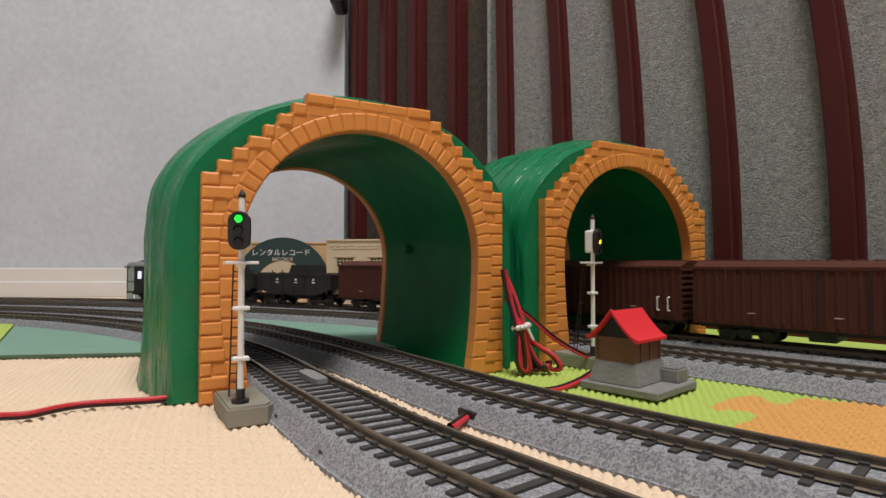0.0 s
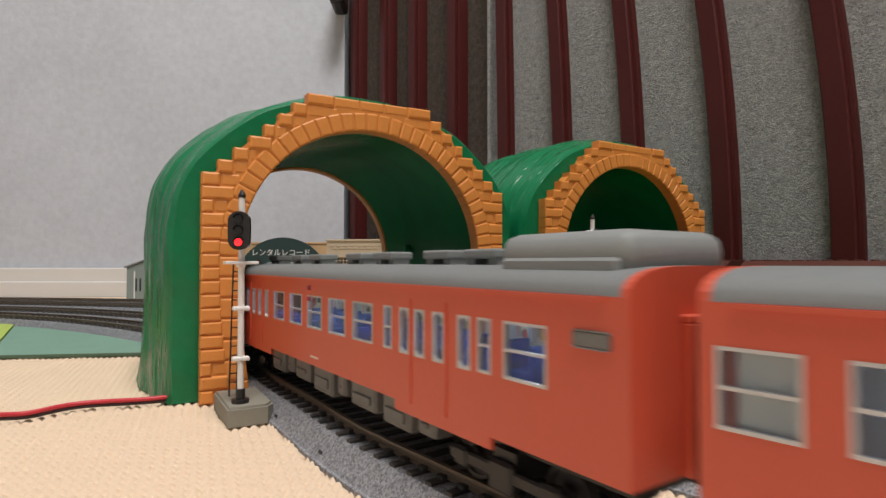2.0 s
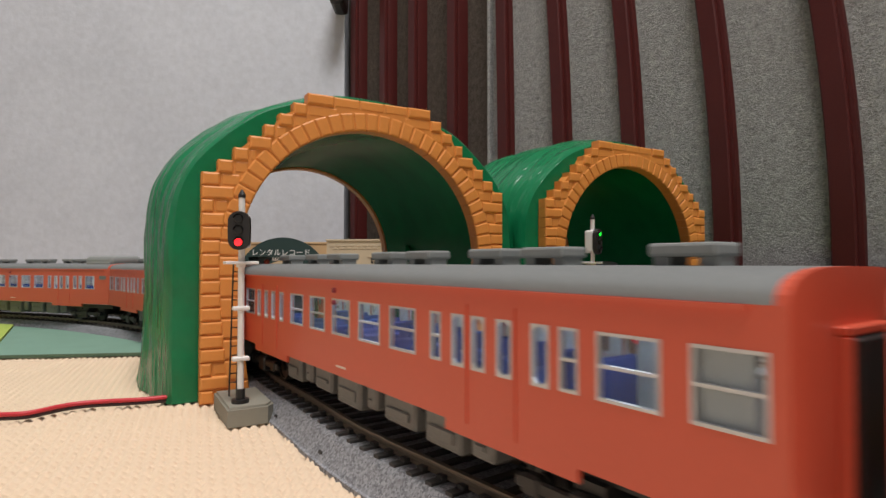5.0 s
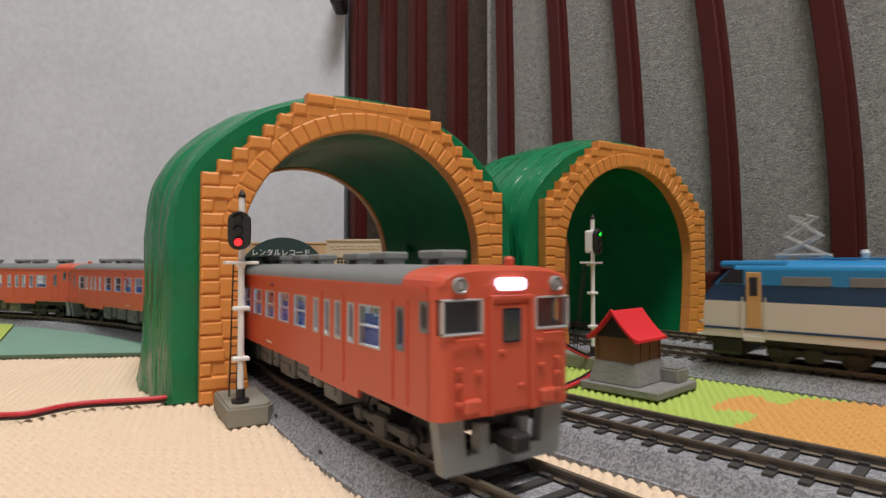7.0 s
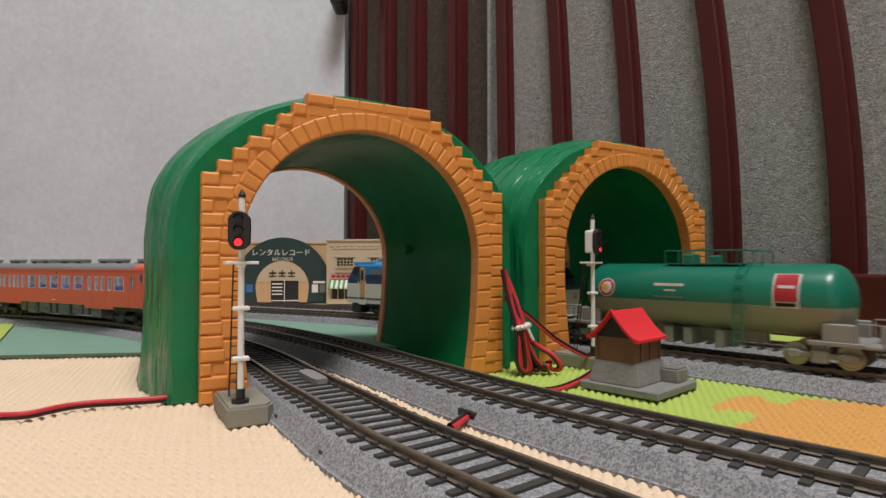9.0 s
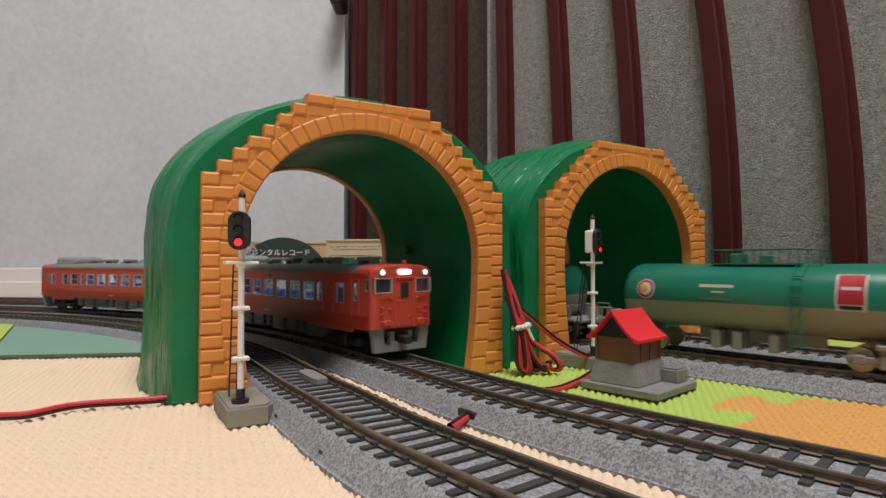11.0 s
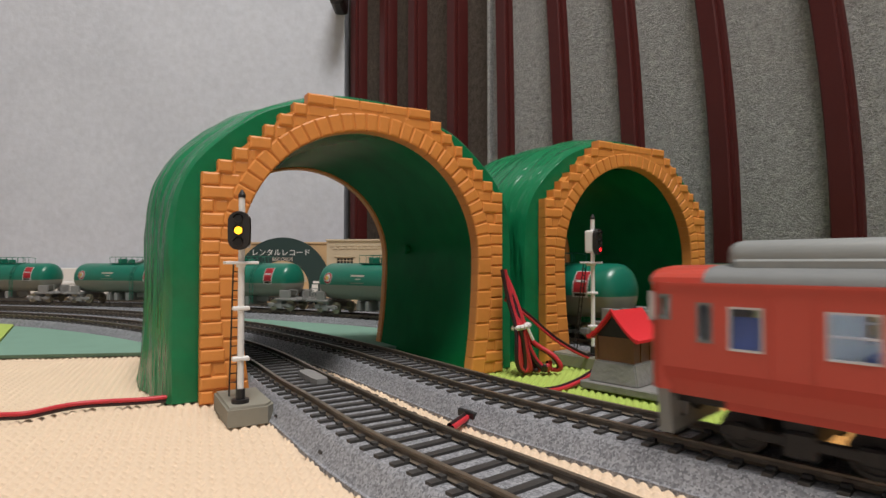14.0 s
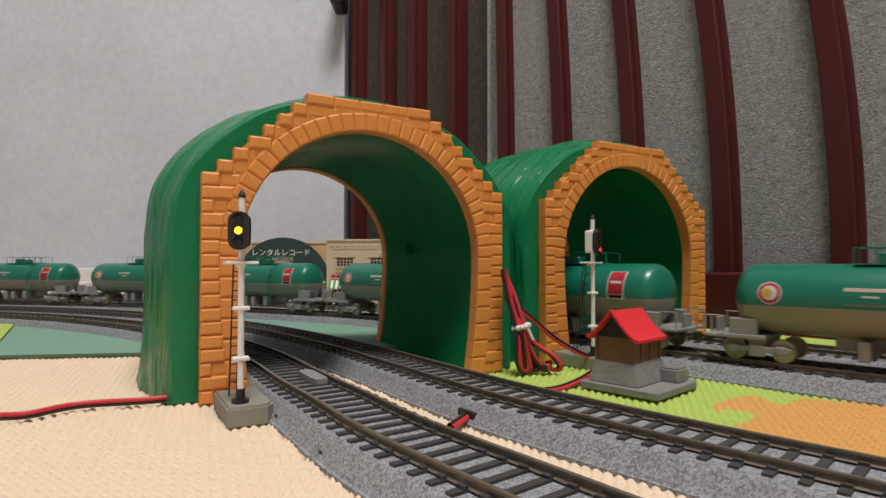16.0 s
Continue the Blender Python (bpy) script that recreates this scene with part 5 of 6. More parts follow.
def railcar(label, front_cab, rear_cab, front_lit, rear_lit, cooler, paint, layout):
    car = thing("railcar", label, "model railcar", "vermilion railcars")
    h, w = CAR_L / 2, CAR_W / 2
    wins = car_windows(layout, not cooler)
    for s in (-1, 1):
        bm = bmesh.new()
        y0, y1 = sorted((s * w * MM, s * (w - 1.1) * MM))
        x = -h + (1.5 if not rear_cab else 3.2)
        end = h - (1.5 if not front_cab else 3.2)
        foot = BODY_LOW if layout == 0 else 18.5
        if layout:
            # the lower side leans inwards
            prism(bm, [(s * w * MM, 18.5 * MM), (s * (w - 0.5) * MM, 15.8 * MM), (s * (w - 1.7) * MM, 12.0 * MM),
                       (s * (w - 2.6) * MM, 12.0 * MM), (s * (w - 1.1) * MM, 18.5 * MM)], x * MM, end * MM, "x")
        # step wells hang lower under the passenger doors
        for u0, u1 in (((34.6, 68.0), (155.5, 188.5)) if layout == 0 else ((19.0, 53.0), (166.0, 200.0))):
            inset = 0.0 if layout == 0 else 1.7
            yw = sorted((s * (w - inset) * MM, s * (w - inset - 0.9) * MM))
            box(bm, (h - u1) * MM, (h - u0) * MM, yw[0], yw[1], (10.9 if layout == 0 else 10.2) * MM, (BODY_LOW if layout == 0 else 12.0) * MM)
        # drop the wall in columns between the openings
        for a, b, lo, hi, kind in wins:
            box(bm, x * MM, a * MM, y0, y1, foot * MM, WALL_TOP * MM)
            box(bm, a * MM, b * MM, y0, y1, foot * MM, lo * MM)
            box(bm, a * MM, b * MM, y0, y1, hi * MM, WALL_TOP * MM)
            x = b
        box(bm, x * MM, end * MM, y0, y1, foot * MM, WALL_TOP * MM)
        bmesh.ops.remove_doubles(bm, verts=bm.verts, dist=1e-6)
        ya = s * w * MM
        # pale lining on the inner face
        li = bmesh.new()
        l0, l1 = sorted((s * (w - 1.1) * MM, s * (w - 1.35) * MM))
        x = -h + (16.0 if rear_cab else 4.0)
        for a, b, lo, hi, kind in wins:
            if a < x or b > h - 15:
                continue
            if a > x:
                box(li, x * MM, a * MM, l0, l1, (14.0 if layout == 0 else 19.0) * MM, 36.8 * MM)
            box(li, a * MM, b * MM, l0, l1, (14.0 if layout == 0 else 19.0) * MM, lo * MM)
            box(li, a * MM, b * MM, l0, l1, hi * MM, 36.8 * MM)
            x = b
        side = part("side_wall", bm, paint, car)
        part("lining", li, M["lining"], side, "pale inner lining")

        def proud(name, x0, x1, z0, z1, d, label=""):
            bm = bmesh.new()
            box(bm, x0 * MM, x1 * MM, min(ya, ya + s * d), max(ya, ya + s * d), z0, z1)
            return part(name, bm, paint, side, label)
        proud("gutter", -h + 4, h - 4, 0.0373, 0.0379, 0.0005)
        for u in ((43.0, 58.2, 162.2, 175.2) if layout == 0 else (32.8, 43.0, 182.6, 190.4)):
            proud("door_edge", h - u - 0.25, h - u + 0.25, BODY_LOW * MM + (0.0004 if layout == 0 else 0.006), 0.0350, 0.0003)
        for u in (10.6, 17.0):
            proud("door_edge", h - u - 0.2, h - u + 0.2, 0.0142 if layout == 0 else 0.019, 0.0350, 0.0003)
        if layout == 0 and cooler:
            bm = bmesh.new()
            box(bm, (-h + 3.0) * MM, (-h + 9.6) * MM, min(ya, ya + s * 0.0003), max(ya, ya + s * 0.0003), 0.0306, 0.0332, 0.0004)
            part("vent_grille", bm, M["under_grey"], side, "small grey side vent")
        for z in (0.0352, 0.0320):
            bm = bmesh.new()
            lathe(bm, [(0, 0.0008), (0.0007 * s, 0.0006)], (0.004, ya, z), "y", 8)
            part("marker_lamp", bm, M["logo_maroon"], side)
        for a, b, lo, hi, kind in wins:
            bm = bmesh.new()
            t = 0.45
            ys = sorted((s * (w + 0.12), s * (w - 0.7)))
            def fb(a0, b0, c0, d0):
                box(bm, a0 * MM, b0 * MM, ys[0] * MM, ys[1] * MM, c0 * MM, d0 * MM)
            fb(a, b, lo, lo + t)
            fb(a, b, hi - t, hi)
            fb(a, a + t, lo + t, hi - t)
            fb(b - t, b, lo + t, hi - t)
            if kind == "narrow":
                # rounded corners
                for cx, ux in ((a + t, 1), (b - t, -1)):
                    for cz, uz in ((lo + t, 1), (hi - t, -1)):
                        prism(bm, [(cx * MM, cz * MM), ((cx + ux * 0.8) * MM, cz * MM), (cx * MM, (cz + uz * 0.8) * MM)], ys[0] * MM, ys[1] * MM, "y")
            if kind == "wide":
                m = lo + 0.48 * (hi - lo)
                fb(a + t, b - t, m, m + t)
            cab = kind == "narrow" and (h - b < 18 or h + a < 18)
            fr = part("window", bm, M["under_grey"] if cab else M["frame_silver"], side)
            # a blue panel added behind the plain panes
            if kind == "plain":
                cb = bmesh.new()
                yc = sorted((s * (w - 1.5), s * (w - 1.8)))
                box(cb, (a - 0.5) * MM, (b + 0.5) * MM, yc[0] * MM, yc[1] * MM, (lo - 0.5) * MM, (hi - 2.2) * MM)
                part("curtain", cb, M["seat_blue"], fr, "plain blue panel behind the pane")
            bm = bmesh.new()
            yp = s * (w - 0.45) * MM
            box(bm, (a + t) * MM, (b - t) * MM, yp - 0.00005, yp + 0.00005, (lo + t) * MM, (hi - t) * MM)
            pn = part("pane", bm, M["glass"], fr)
            pn.visible_shadow = False
        bm = bmesh.new()
        box(bm, -0.0028, 0.0028, min(ya, ya + s * 0.0002), max(ya, ya + s * 0.0002), 0.0152, 0.0157)
        part("marking", bm, M["marker"], side, "pale bar of tiny lettering")
    # roof with ventilators
    bm = bmesh.new()
    r0 = -h + (12 if rear_cab else 1.5)
    r1 = h - (12 if front_cab else 1.5)
    prism(bm, roof_section(w * MM, WALL_TOP * MM, ROOF_TOP * MM), r0 * MM, r1 * MM, "x")
    roof = part("roof", bm, M["roof_grey"], car, "matt grey roof", smooth=True)
    xs = (25, 53, 72, 104, 123, 150, 167) if layout == 0 else (29, 63, 83, 110, 137, 158)
    if not cooler:
        xs += (196,)
    for u in xs:
        bm = bmesh.new()
        box(bm, -0.0056, 0.0056, -0.0034, 0.0034, 0.0013, 0.0034, 0.0005, 2)
        for a in (-0.0038, 0.0038):
            box(bm, a - 0.0014, a + 0.0014, -0.0024, 0.0024, -0.0008, 0.0014)
        v = part("ventilator", bm, M["unit_grey"], roof)
        v.matrix_basis = pose((h - u) * MM, 0, ROOF_TOP * MM)
    if cooler:
        long = 14.5 if layout == 0 else 16.0
        bm = bmesh.new()
        box(bm, -long * MM, long * MM, -0.0125, 0.0125, -0.002, 0.0054, 0.0030, 3)
        box(bm, (-long + 2) * MM, (long - 2) * MM, -0.0132, 0.0132, -0.0025, 0.0012, 0.0005)
        c = part("cooling_unit", bm, M["unit_grey"], roof, "large grey rounded roof unit", smooth=True)
        c.matrix_basis = pose((h - (199.0 if layout == 0 else 185.0)) * MM, 0, ROOF_TOP * MM)
    if front_cab:
        bm = bmesh.new()
        lathe(bm, [(-0.001, 0.0011), (0.0012, 0.0011), (0.0018, 0.0006)], ((h - 5.0) * MM, 0.004, ROOF_TOP * MM), "z", 10)
        part("horn", bm, paint, roof)
    if front_cab:
        cab_end(car, 1, front_lit, paint)
    else:
        plain_end(car, 1, paint)
    if rear_cab:
        cab_end(car, -1, rear_lit, paint)
    else:
        plain_end(car, -1, paint)
    # inside: floor, lit ceiling strip, seats
    bm = bmesh.new()
    wf = w - (1.2 if layout == 0 else 3.2)
    box(bm, (-h + 3) * MM, (h - 3) * MM, -wf * MM, wf * MM, 12.6 * MM, 13.6 * MM)
    inside = part("cabin_floor", bm, M["inside"], car)
    for u in np.arange(30.0, CAR_L - 20, 31.0):
        bm = bmesh.new()
        box(bm, (h - u - 4.0) * MM, (h - u + 4.0) * MM, -1.8 * MM, 1.8 * MM, 35.6 * MM, 36.2 * MM)
        part("ceiling_light", bm, M["lamp_white"], inside, "small bright white ceiling lamp")
    bm = bmesh.new()
    for x in np.arange(-h + 46, h - 42, 11.4):
        for s in (-1, 1):
            ys = sorted((s * 5.0, s * (w - 2.0)))
            box(bm, (x - 4) * MM, (x - 2.4) * MM, ys[0] * MM, ys[1] * MM, 13.6 * MM, 24.6 * MM, 0.0004)
            box(bm, (x - 4) * MM, (x + 4) * MM, ys[0] * MM, ys[1] * MM, 13.6 * MM, 19 * MM, 0.0004)
    part("seats", bm, M["seat_blue"], inside, "rows of blue seats")
    # under the floor
    rr = random.Random(5)
    for x0, x1, z in ((-56, -49, 4.6), (-46, -33, 3.2), (-29, -15, 3.8), (-11, -6, 5.0), (-2, 12, 3.0), (16, 28, 4.6), (31, 36, 5.2), (40, 52, 3.4)):
        for s in (-1, 1):
            bm = bmesh.new()
            ys = sorted((s * (w - 4.4), s * 3.0))
            box(bm, x0 * MM, x1 * MM, ys[0] * MM, ys[1] * MM, (z + rr.random()) * MM, 12.4 * MM, 0.0007)
            eq = part("equipment_box", bm, M["under_grey"], car, "grey moulded underfloor box")
            bm = bmesh.new()
            yo = s * (w - 4.4) * MM
            box(bm, (x0 + 2) * MM, (x1 - 2) * MM, min(yo, yo + s * 0.0006), max(yo, yo + s * 0.0006), (z + 2.6) * MM, 8.6 * MM, 0.0003)
            part("cover", bm, M["under_grey"], eq)
    bm = bmesh.new()
    box(bm, (-h + 4) * MM, (h - 4) * MM, -11 * MM, 11 * MM, 9.4 * MM, 12.4 * MM)
    part("underframe", bm, M["black"], car)
    for x in (-78, 78):
        bogie(car, x * MM, 5.0, 24.0, (M["black"], M["black"]), half=12.5)
    return car


def tank_wagon():
    car = thing("tank_wagon", "green and grey tank wagon with a red panel and walkway", "model tank wagon", "tank wagons")
    L, r, zc = 66.0, 15.6, 27.6
    n = 32
    prof = []
    for i in range(7):
        a = math.pi / 2 * i / 6
        prof.append((-L + 9 - 9 * math.cos(a), max(0.4, r * math.sin(a)) if i else 0.6))
    prof += [(-p, q) for p, q in reversed(prof)]
    bm = bmesh.new()
    lathe(bm, [(a * MM, b * MM) for a, b in prof], (0, 0, zc * MM), "x", n)
    for f in bm.faces:
        f.material_index = 1 if f.calc_center_median().z < (zc - 3.0) * MM else 0
    bmesh.ops.bisect_plane(bm, geom=bm.verts[:] + bm.edges[:] + bm.faces[:], plane_co=(0, 0, (zc - 2.5) * MM), plane_no=(0, 0, 1))
    for f in bm.faces:
        f.material_index = 1 if f.calc_center_median().z < (zc - 2.5) * MM else 0
    tank = part("tank", bm, [M["tank_green"], M["tank_grey"]], car, "glossy tank, green above and grey below", smooth=True)
    # panels follow the tank's round side
    def patch(x0, x1, a0, a1, out, mat, name, label=""):
        for s in (-1, 1):
            bm = bmesh.new()
            rows = []
            for i in range(7):
                a = radians(a0 + (a1 - a0) * i / 6)
                rows.append([bm.verts.new((x * MM, s * (r + out) * MM * math.cos(a), (zc + (r + out) * math.sin(a)) * MM)) for x in (x0, x1)])
            for q0, q1 in zip(rows, rows[1:]):
                bm.faces.new([q0[0], q0[1], q1[1], q1[0]])
            bmesh.ops.solidify(bm, geom=bm.faces[:], thickness=0.0001)
            part(name, bm, mat, tank, label)
    patch(-48, -37, -12, 46, 0.05, M["white_paint"], "panel", "white bordered red panel")
    patch(-47.2, -37.8, -2, 44.5, 0.14, M["logo_red"], "panel_field")
    patch(-46.5, -38.5, -9.5, -4.0, 0.14, M["dark_print"], "lettering_bar")
    patch(-46, -39, 19, 24, 0.2, M["white_paint"], "lettering_bar")
    patch(4, 20, 17, 22.5, 0.06, M["marker"], "lettering_bar")
    patch(8, 14, 8, 11, 0.06, M["marker"], "lettering_bar")
    patch(4, 20, -4, -1, 0.06, M["tank_grey"], "lettering_bar")
    for k, (rad, mt) in enumerate(((5.0, "white_paint"), (4.5, "logo_red"), (3.2, "white_paint"), (2.0, "logo_yellow"))):
        for s in (-1, 1):
            bm = bmesh.new()
            o = r + 0.07 + 0.07 * k
            rows = []
            for i in range(13):
                q = -math.pi / 2 + math.pi * i / 12
                a = (rad * math.sin(q) + 1.2) / r + 0.12
                hw = max(0.15, rad * math.cos(q))
                cx = 48 + (1.0 if k == 3 else 0)
                rows.append([bm.verts.new(((cx + d) * MM, s * o * math.cos(a) * MM, (zc + o * math.sin(a)) * MM)) for d in (-hw, hw)])
            for q0, q1 in zip(rows, rows[1:]):
                bm.faces.new([q0[0], q0[1], q1[1], q1[0]])
            bmesh.ops.solidify(bm, geom=bm.faces[:], thickness=0.00005)
            part("emblem", bm, M[mt], tank, "round emblem")
    # walkway with rails and ladders
    bm = bmesh.new()
    zt = (zc + r) * MM
    for s in (-1, 1):
        box(bm, -0.022, 0.018, s * 0.0046 - 0.0022, s * 0.0046 + 0.0022, zt - 0.0004, zt + 0.0002)
        for x in np.arange(-0.021, 0.019, 0.0078):
            rod(bm, (x, s * 0.0066, zt), (x, s * 0.0066, zt + 0.0065), 0.00028, 5)
        rod(bm, (-0.022, s * 0.0066, zt + 0.0065), (0.018, s * 0.0066, zt + 0.0065), 0.0003, 5)
        rod(bm, (-0.030, s * 0.0066, zt + 0.0055), (-0.022, s * 0.0066, zt + 0.0065), 0.0003, 5)
        rod(bm, (-0.030, s * 0.0066, zt - 0.001), (-0.030, s * 0.0066, zt + 0.0055), 0.0003, 5)
    box(bm, 0.004, 0.010, -0.004, 0.004, zt - 0.001, zt + 0.0048, 0.0006)
    box(bm, -0.008, -0.003, -0.003, 0.003, zt - 0.001, zt + 0.0040, 0.0006)
    part("walkway", bm, M["tank_green"], car, "green walkway with handrails")
    for s in (-1, 1):
        bm = bmesh.new()
        for x in (-0.0245, -0.0205):
            prev = None
            for a in (80, 60, 40, 20, 0, -10):
                p = (x, s * (r + 0.9) * MM * math.cos(radians(a)), (zc + (r + 0.9) * math.sin(radians(a))) * MM)
                if prev:
                    rod(bm, prev, p, 0.00035, 5)
                prev = p
            rod(bm, prev, (x, s * 0.0163, 0.0065), 0.00035, 5)
        for z in np.arange(0.0085, 0.042, 0.0042):
            dz = (z / MM - zc)
            y = (r + 0.9) * math.sqrt(max(0.02, 1 - (dz / (r + 0.9)) ** 2)) if dz > -3 else 16.3
            rod(bm, (-0.0245, s * y * MM, z), (-0.0205, s * y * MM, z), 0.0003, 5)
        part("ladder", bm, M["tank_green"], car)
    # cradle frames at the ends
    for s in (-1, 1):
        bm = bmesh.new()
        c = s * 0.058
        box(bm, c - 0.010, c + 0.010, -0.0145, 0.0145, 0.0098, 0.0118, 0.0004)
        x0, x1 = sorted((s * 0.050, s * 0.075))
        box(bm, x0, x1, -0.0030, 0.0030, 0.0085, 0.0115, 0.0004)
        x0, x1 = sorted((s * 0.066, s * 0.0735))
        box(bm, x0, x1, -0.0145, 0.0145, 0.0098, 0.0112, 0.0003)
        for y in (-1, 1):
            box(bm, c - 0.0065, c + 0.0050, y * 0.0125 - 0.0015, y * 0.0125 + 0.0015, 0.0115, 0.0190, 0.0005)
            rod(bm, (s * 0.0735, y * 0.0138, 0.0112), (s * 0.0735, y * 0.0138, 0.0195), 0.0004, 5)
            rod(bm, (s * 0.0655, y * 0.0138, 0.0112), (s * 0.0655, y * 0.0138, 0.0195), 0.0004, 5)
            rod(bm, (s * 0.0735, y * 0.0138, 0.0195), (s * 0.0655, y * 0.0138, 0.0195), 0.0004, 5)
            rod(bm, (s * 0.0735, y * 0.0060, 0.0112), (s * 0.0735, y * 0.0060, 0.0180), 0.0005, 5)
        box(bm, s * 0.0715 - 0.001, s * 0.0715 + 0.001, -0.0035, 0.0035, 0.011, 0.018, 0.0003)
        part("end_frame", bm, M["wagon_grey"], car, "grey end platform with railings")
        bm = bmesh.new()
        x0, x1 = sorted((s * 0.073, s * 0.0765))
        box(bm, x0, x1, -0.0018, 0.0018, 0.0062, 0.0095, 0.0004)
        part("coupler", bm, M["black"], car)
    bm = bmesh.new()
    for x in (-0.012, 0.004, 0.014):
        box(bm, x - 0.0022, x + 0.0022, -0.0120, 0.0120, 0.0042, 0.0122, 0.0006)
    box(bm, -0.030, 0.026, -0.0012, 0.0012, 0.0070, 0.0125)
    part("brake_gear", bm, M["wagon_grey"], car)
    # short tank between long end platforms
    for ob in [c for c in car.children] + [c for c in tank.children]:
        k = 0.97 if ob.name.startswith(("end_frame", "coupler")) else 0.925
        ob.data.transform(Matrix.Diagonal((k if not ob.name.startswith("coupler") else 1.0, 1.0, 0.975, 1.0)))
    for x in (-0.0505, 0.0505):
        bogie(car, x, 5.0, 19.0, (M["wagon_grey"], M["wheel"]), half=12.0)
    return car


def pantograph(parent, x):
    bm = bmesh.new()
    r = 0.00042
    for s in (-1, 1):
        for y in (-0.005, 0.005):
            rod(bm, (s * 0.008, y, 0.0005), (s * -0.0065, y * 0.8, 0.0085), r, 5)
            rod(bm, (s * -0.0065, y * 0.8, 0.0085), (s * 0.0040, y * 1.2, 0.0165), r, 5)
        rod(bm, (s * 0.008, -0.007, 0.0005), (s * 0.008, 0.007, 0.0005), 0.0004, 5)
        rod(bm, (s * 0.0032, -0.010, 0.0168), (s * 0.0032, 0.010, 0.0168), 0.0004, 5)
        rod(bm, (s * -0.0065, -0.0045, 0.0085), (s * -0.0065, 0.0045, 0.0085), r, 5)
        rod(bm, (s * 0.008, -0.006, 0.0005), (s * -0.0065, 0.004, 0.0085), r, 5)
    for y in (-1, 1):
        rod(bm, (-0.009, y * 0.0068, 0.0004), (0.009, y * 0.0068, 0.0004), 0.0005, 5)
    for sx in (-1, 1):
        for y in (-1, 1):
            lathe(bm, [(-0.0014, 0.0009), (0.0, 0.0013), (0.0004, 0.0007)], (sx * 0.008, y * 0.006, 0), "z", 8)
    p = part("pantograph", bm, M["metal_thin"], parent, "raised metal pantograph")
    p.matrix_basis = pose(x, 0, 0.0455)


def locomotive():
    car = thing("electric_locomotive", "blue and cream electric locomotive with two pantographs", "model locomotive")
    h, w = 98.0, 18.0
    # side profile of body with slanted noses, in three colour bands
    def band(z0, z1, mat, name, inset=0.0, nose=None):
        bm = bmesh.new()
        def ex(z):
            # the nose leans back above its knee
            return h - 1.0 - (0.0 if z < 24 else (z - 24) * 0.16 if z < 29 else 0.8 + (z - 29) * 0.95)
        zs = np.linspace(z0, z1, 4)
        pts = [(ex(z) * MM, z * MM) for z in zs] + [(-ex(z) * MM, z * MM) for z in reversed(zs)]
        vs = prism(bm, pts, -(w - inset) * MM, (w - inset) * MM, "y")
        edges = [e for e in bm.edges if abs(abs(e.verts[0].co.y) - (w - inset) * MM) < 1e-6 and abs(e.verts[0].co.y - e.verts[1].co.y) < 1e-6
                 and abs(e.verts[0].co.x) > 0.07 and abs(e.verts[1].co.x) > 0.07]
        return part(name, bm, mat, car)
    low = band(10.5, 26.0, M["loco_cream"], "lower_body")
    low["label"] = "pale cream lower body band"
    mid = band(26.0, 33.2, M["loco_navy"], "middle_band")
    up = band(33.2, 39.5, M["loco_blue"], "upper_band")
    bm = bmesh.new()
    sec = roof_section(w * MM, 39.5 * MM, 43.6 * MM)
    prism(bm, sec, -0.084, 0.084, "x")
    for s in (-1, 1):
        x0, x1 = sorted((s * 0.0905, s * 0.064))
        box(bm, x0, x1, -0.0172, 0.0172, 0.0402, 0.0434, 0.0014, 2)
    roof = part("roof", bm, M["loco_blue"], car, "sky blue roof", smooth=True)
    for s in (-1, 1):
        y = s * w * MM
        bm = bmesh.new()
        box(bm, -0.097, 0.097, min(y, y + s * 0.0002), max(y, y + s * 0.0002), 0.0138, 0.0148)
        part("stripe", bm, M["loco_navy"], low, "navy stripe")
        for x in np.linspace(-0.0575, 0.0575, 6):
            bm = bmesh.new()
            box(bm, x - 0.0086, x + 0.0086, min(y, y + s * 0.0003), max(y, y + s * 0.0003), 0.0332, 0.0368, 0.0001)
            part("side_window", bm, M["under_grey"], up, "grey louvred window")
        for sx in (-1, 1):
            bm = bmesh.new()
            xc = sx * 0.0765
            box(bm, xc - 0.0029, xc + 0.0029, min(y, y + s * 0.0005), max(y, y + s * 0.0005), 0.0150, 0.0385, 0.0002)
            d = part("cab_door", bm, M["loco_door"], low, "tan cab door")
            bm = bmesh.new()
            box(bm, xc - 0.0017, xc + 0.0017, min(y + s * 0.0003, y + s * 0.0007), max(y + s * 0.0003, y + s * 0.0007), 0.0285, 0.0365, 0.0002)
            part("door_window", bm, M["dark_glass"], d)
            bm = bmesh.new()
            for o in (-0.0045, 0.0045):
                rod(bm, (xc + o, y + s * 0.0008, 0.011), (xc + o, y + s * 0.0008, 0.028), 0.0003, 5)
            box(bm, xc - 0.004, xc + 0.004, min(y, y + s * 0.001), max(y, y + s * 0.001), 0.0095, 0.0115)
            part("handrails", bm, M["loco_cream"], low)
            bm = bmesh.new()
            prism(bm, [(sx * 0.0804, 0.0336), (sx * 0.0908, 0.0336), (sx * 0.0858, 0.0396), (sx * 0.0804, 0.0396)], min(y, y + s * 0.0003), max(y, y + s * 0.0003), "y")
            part("cab_window", bm, M["dark_glass"], up, "dark cab side window")
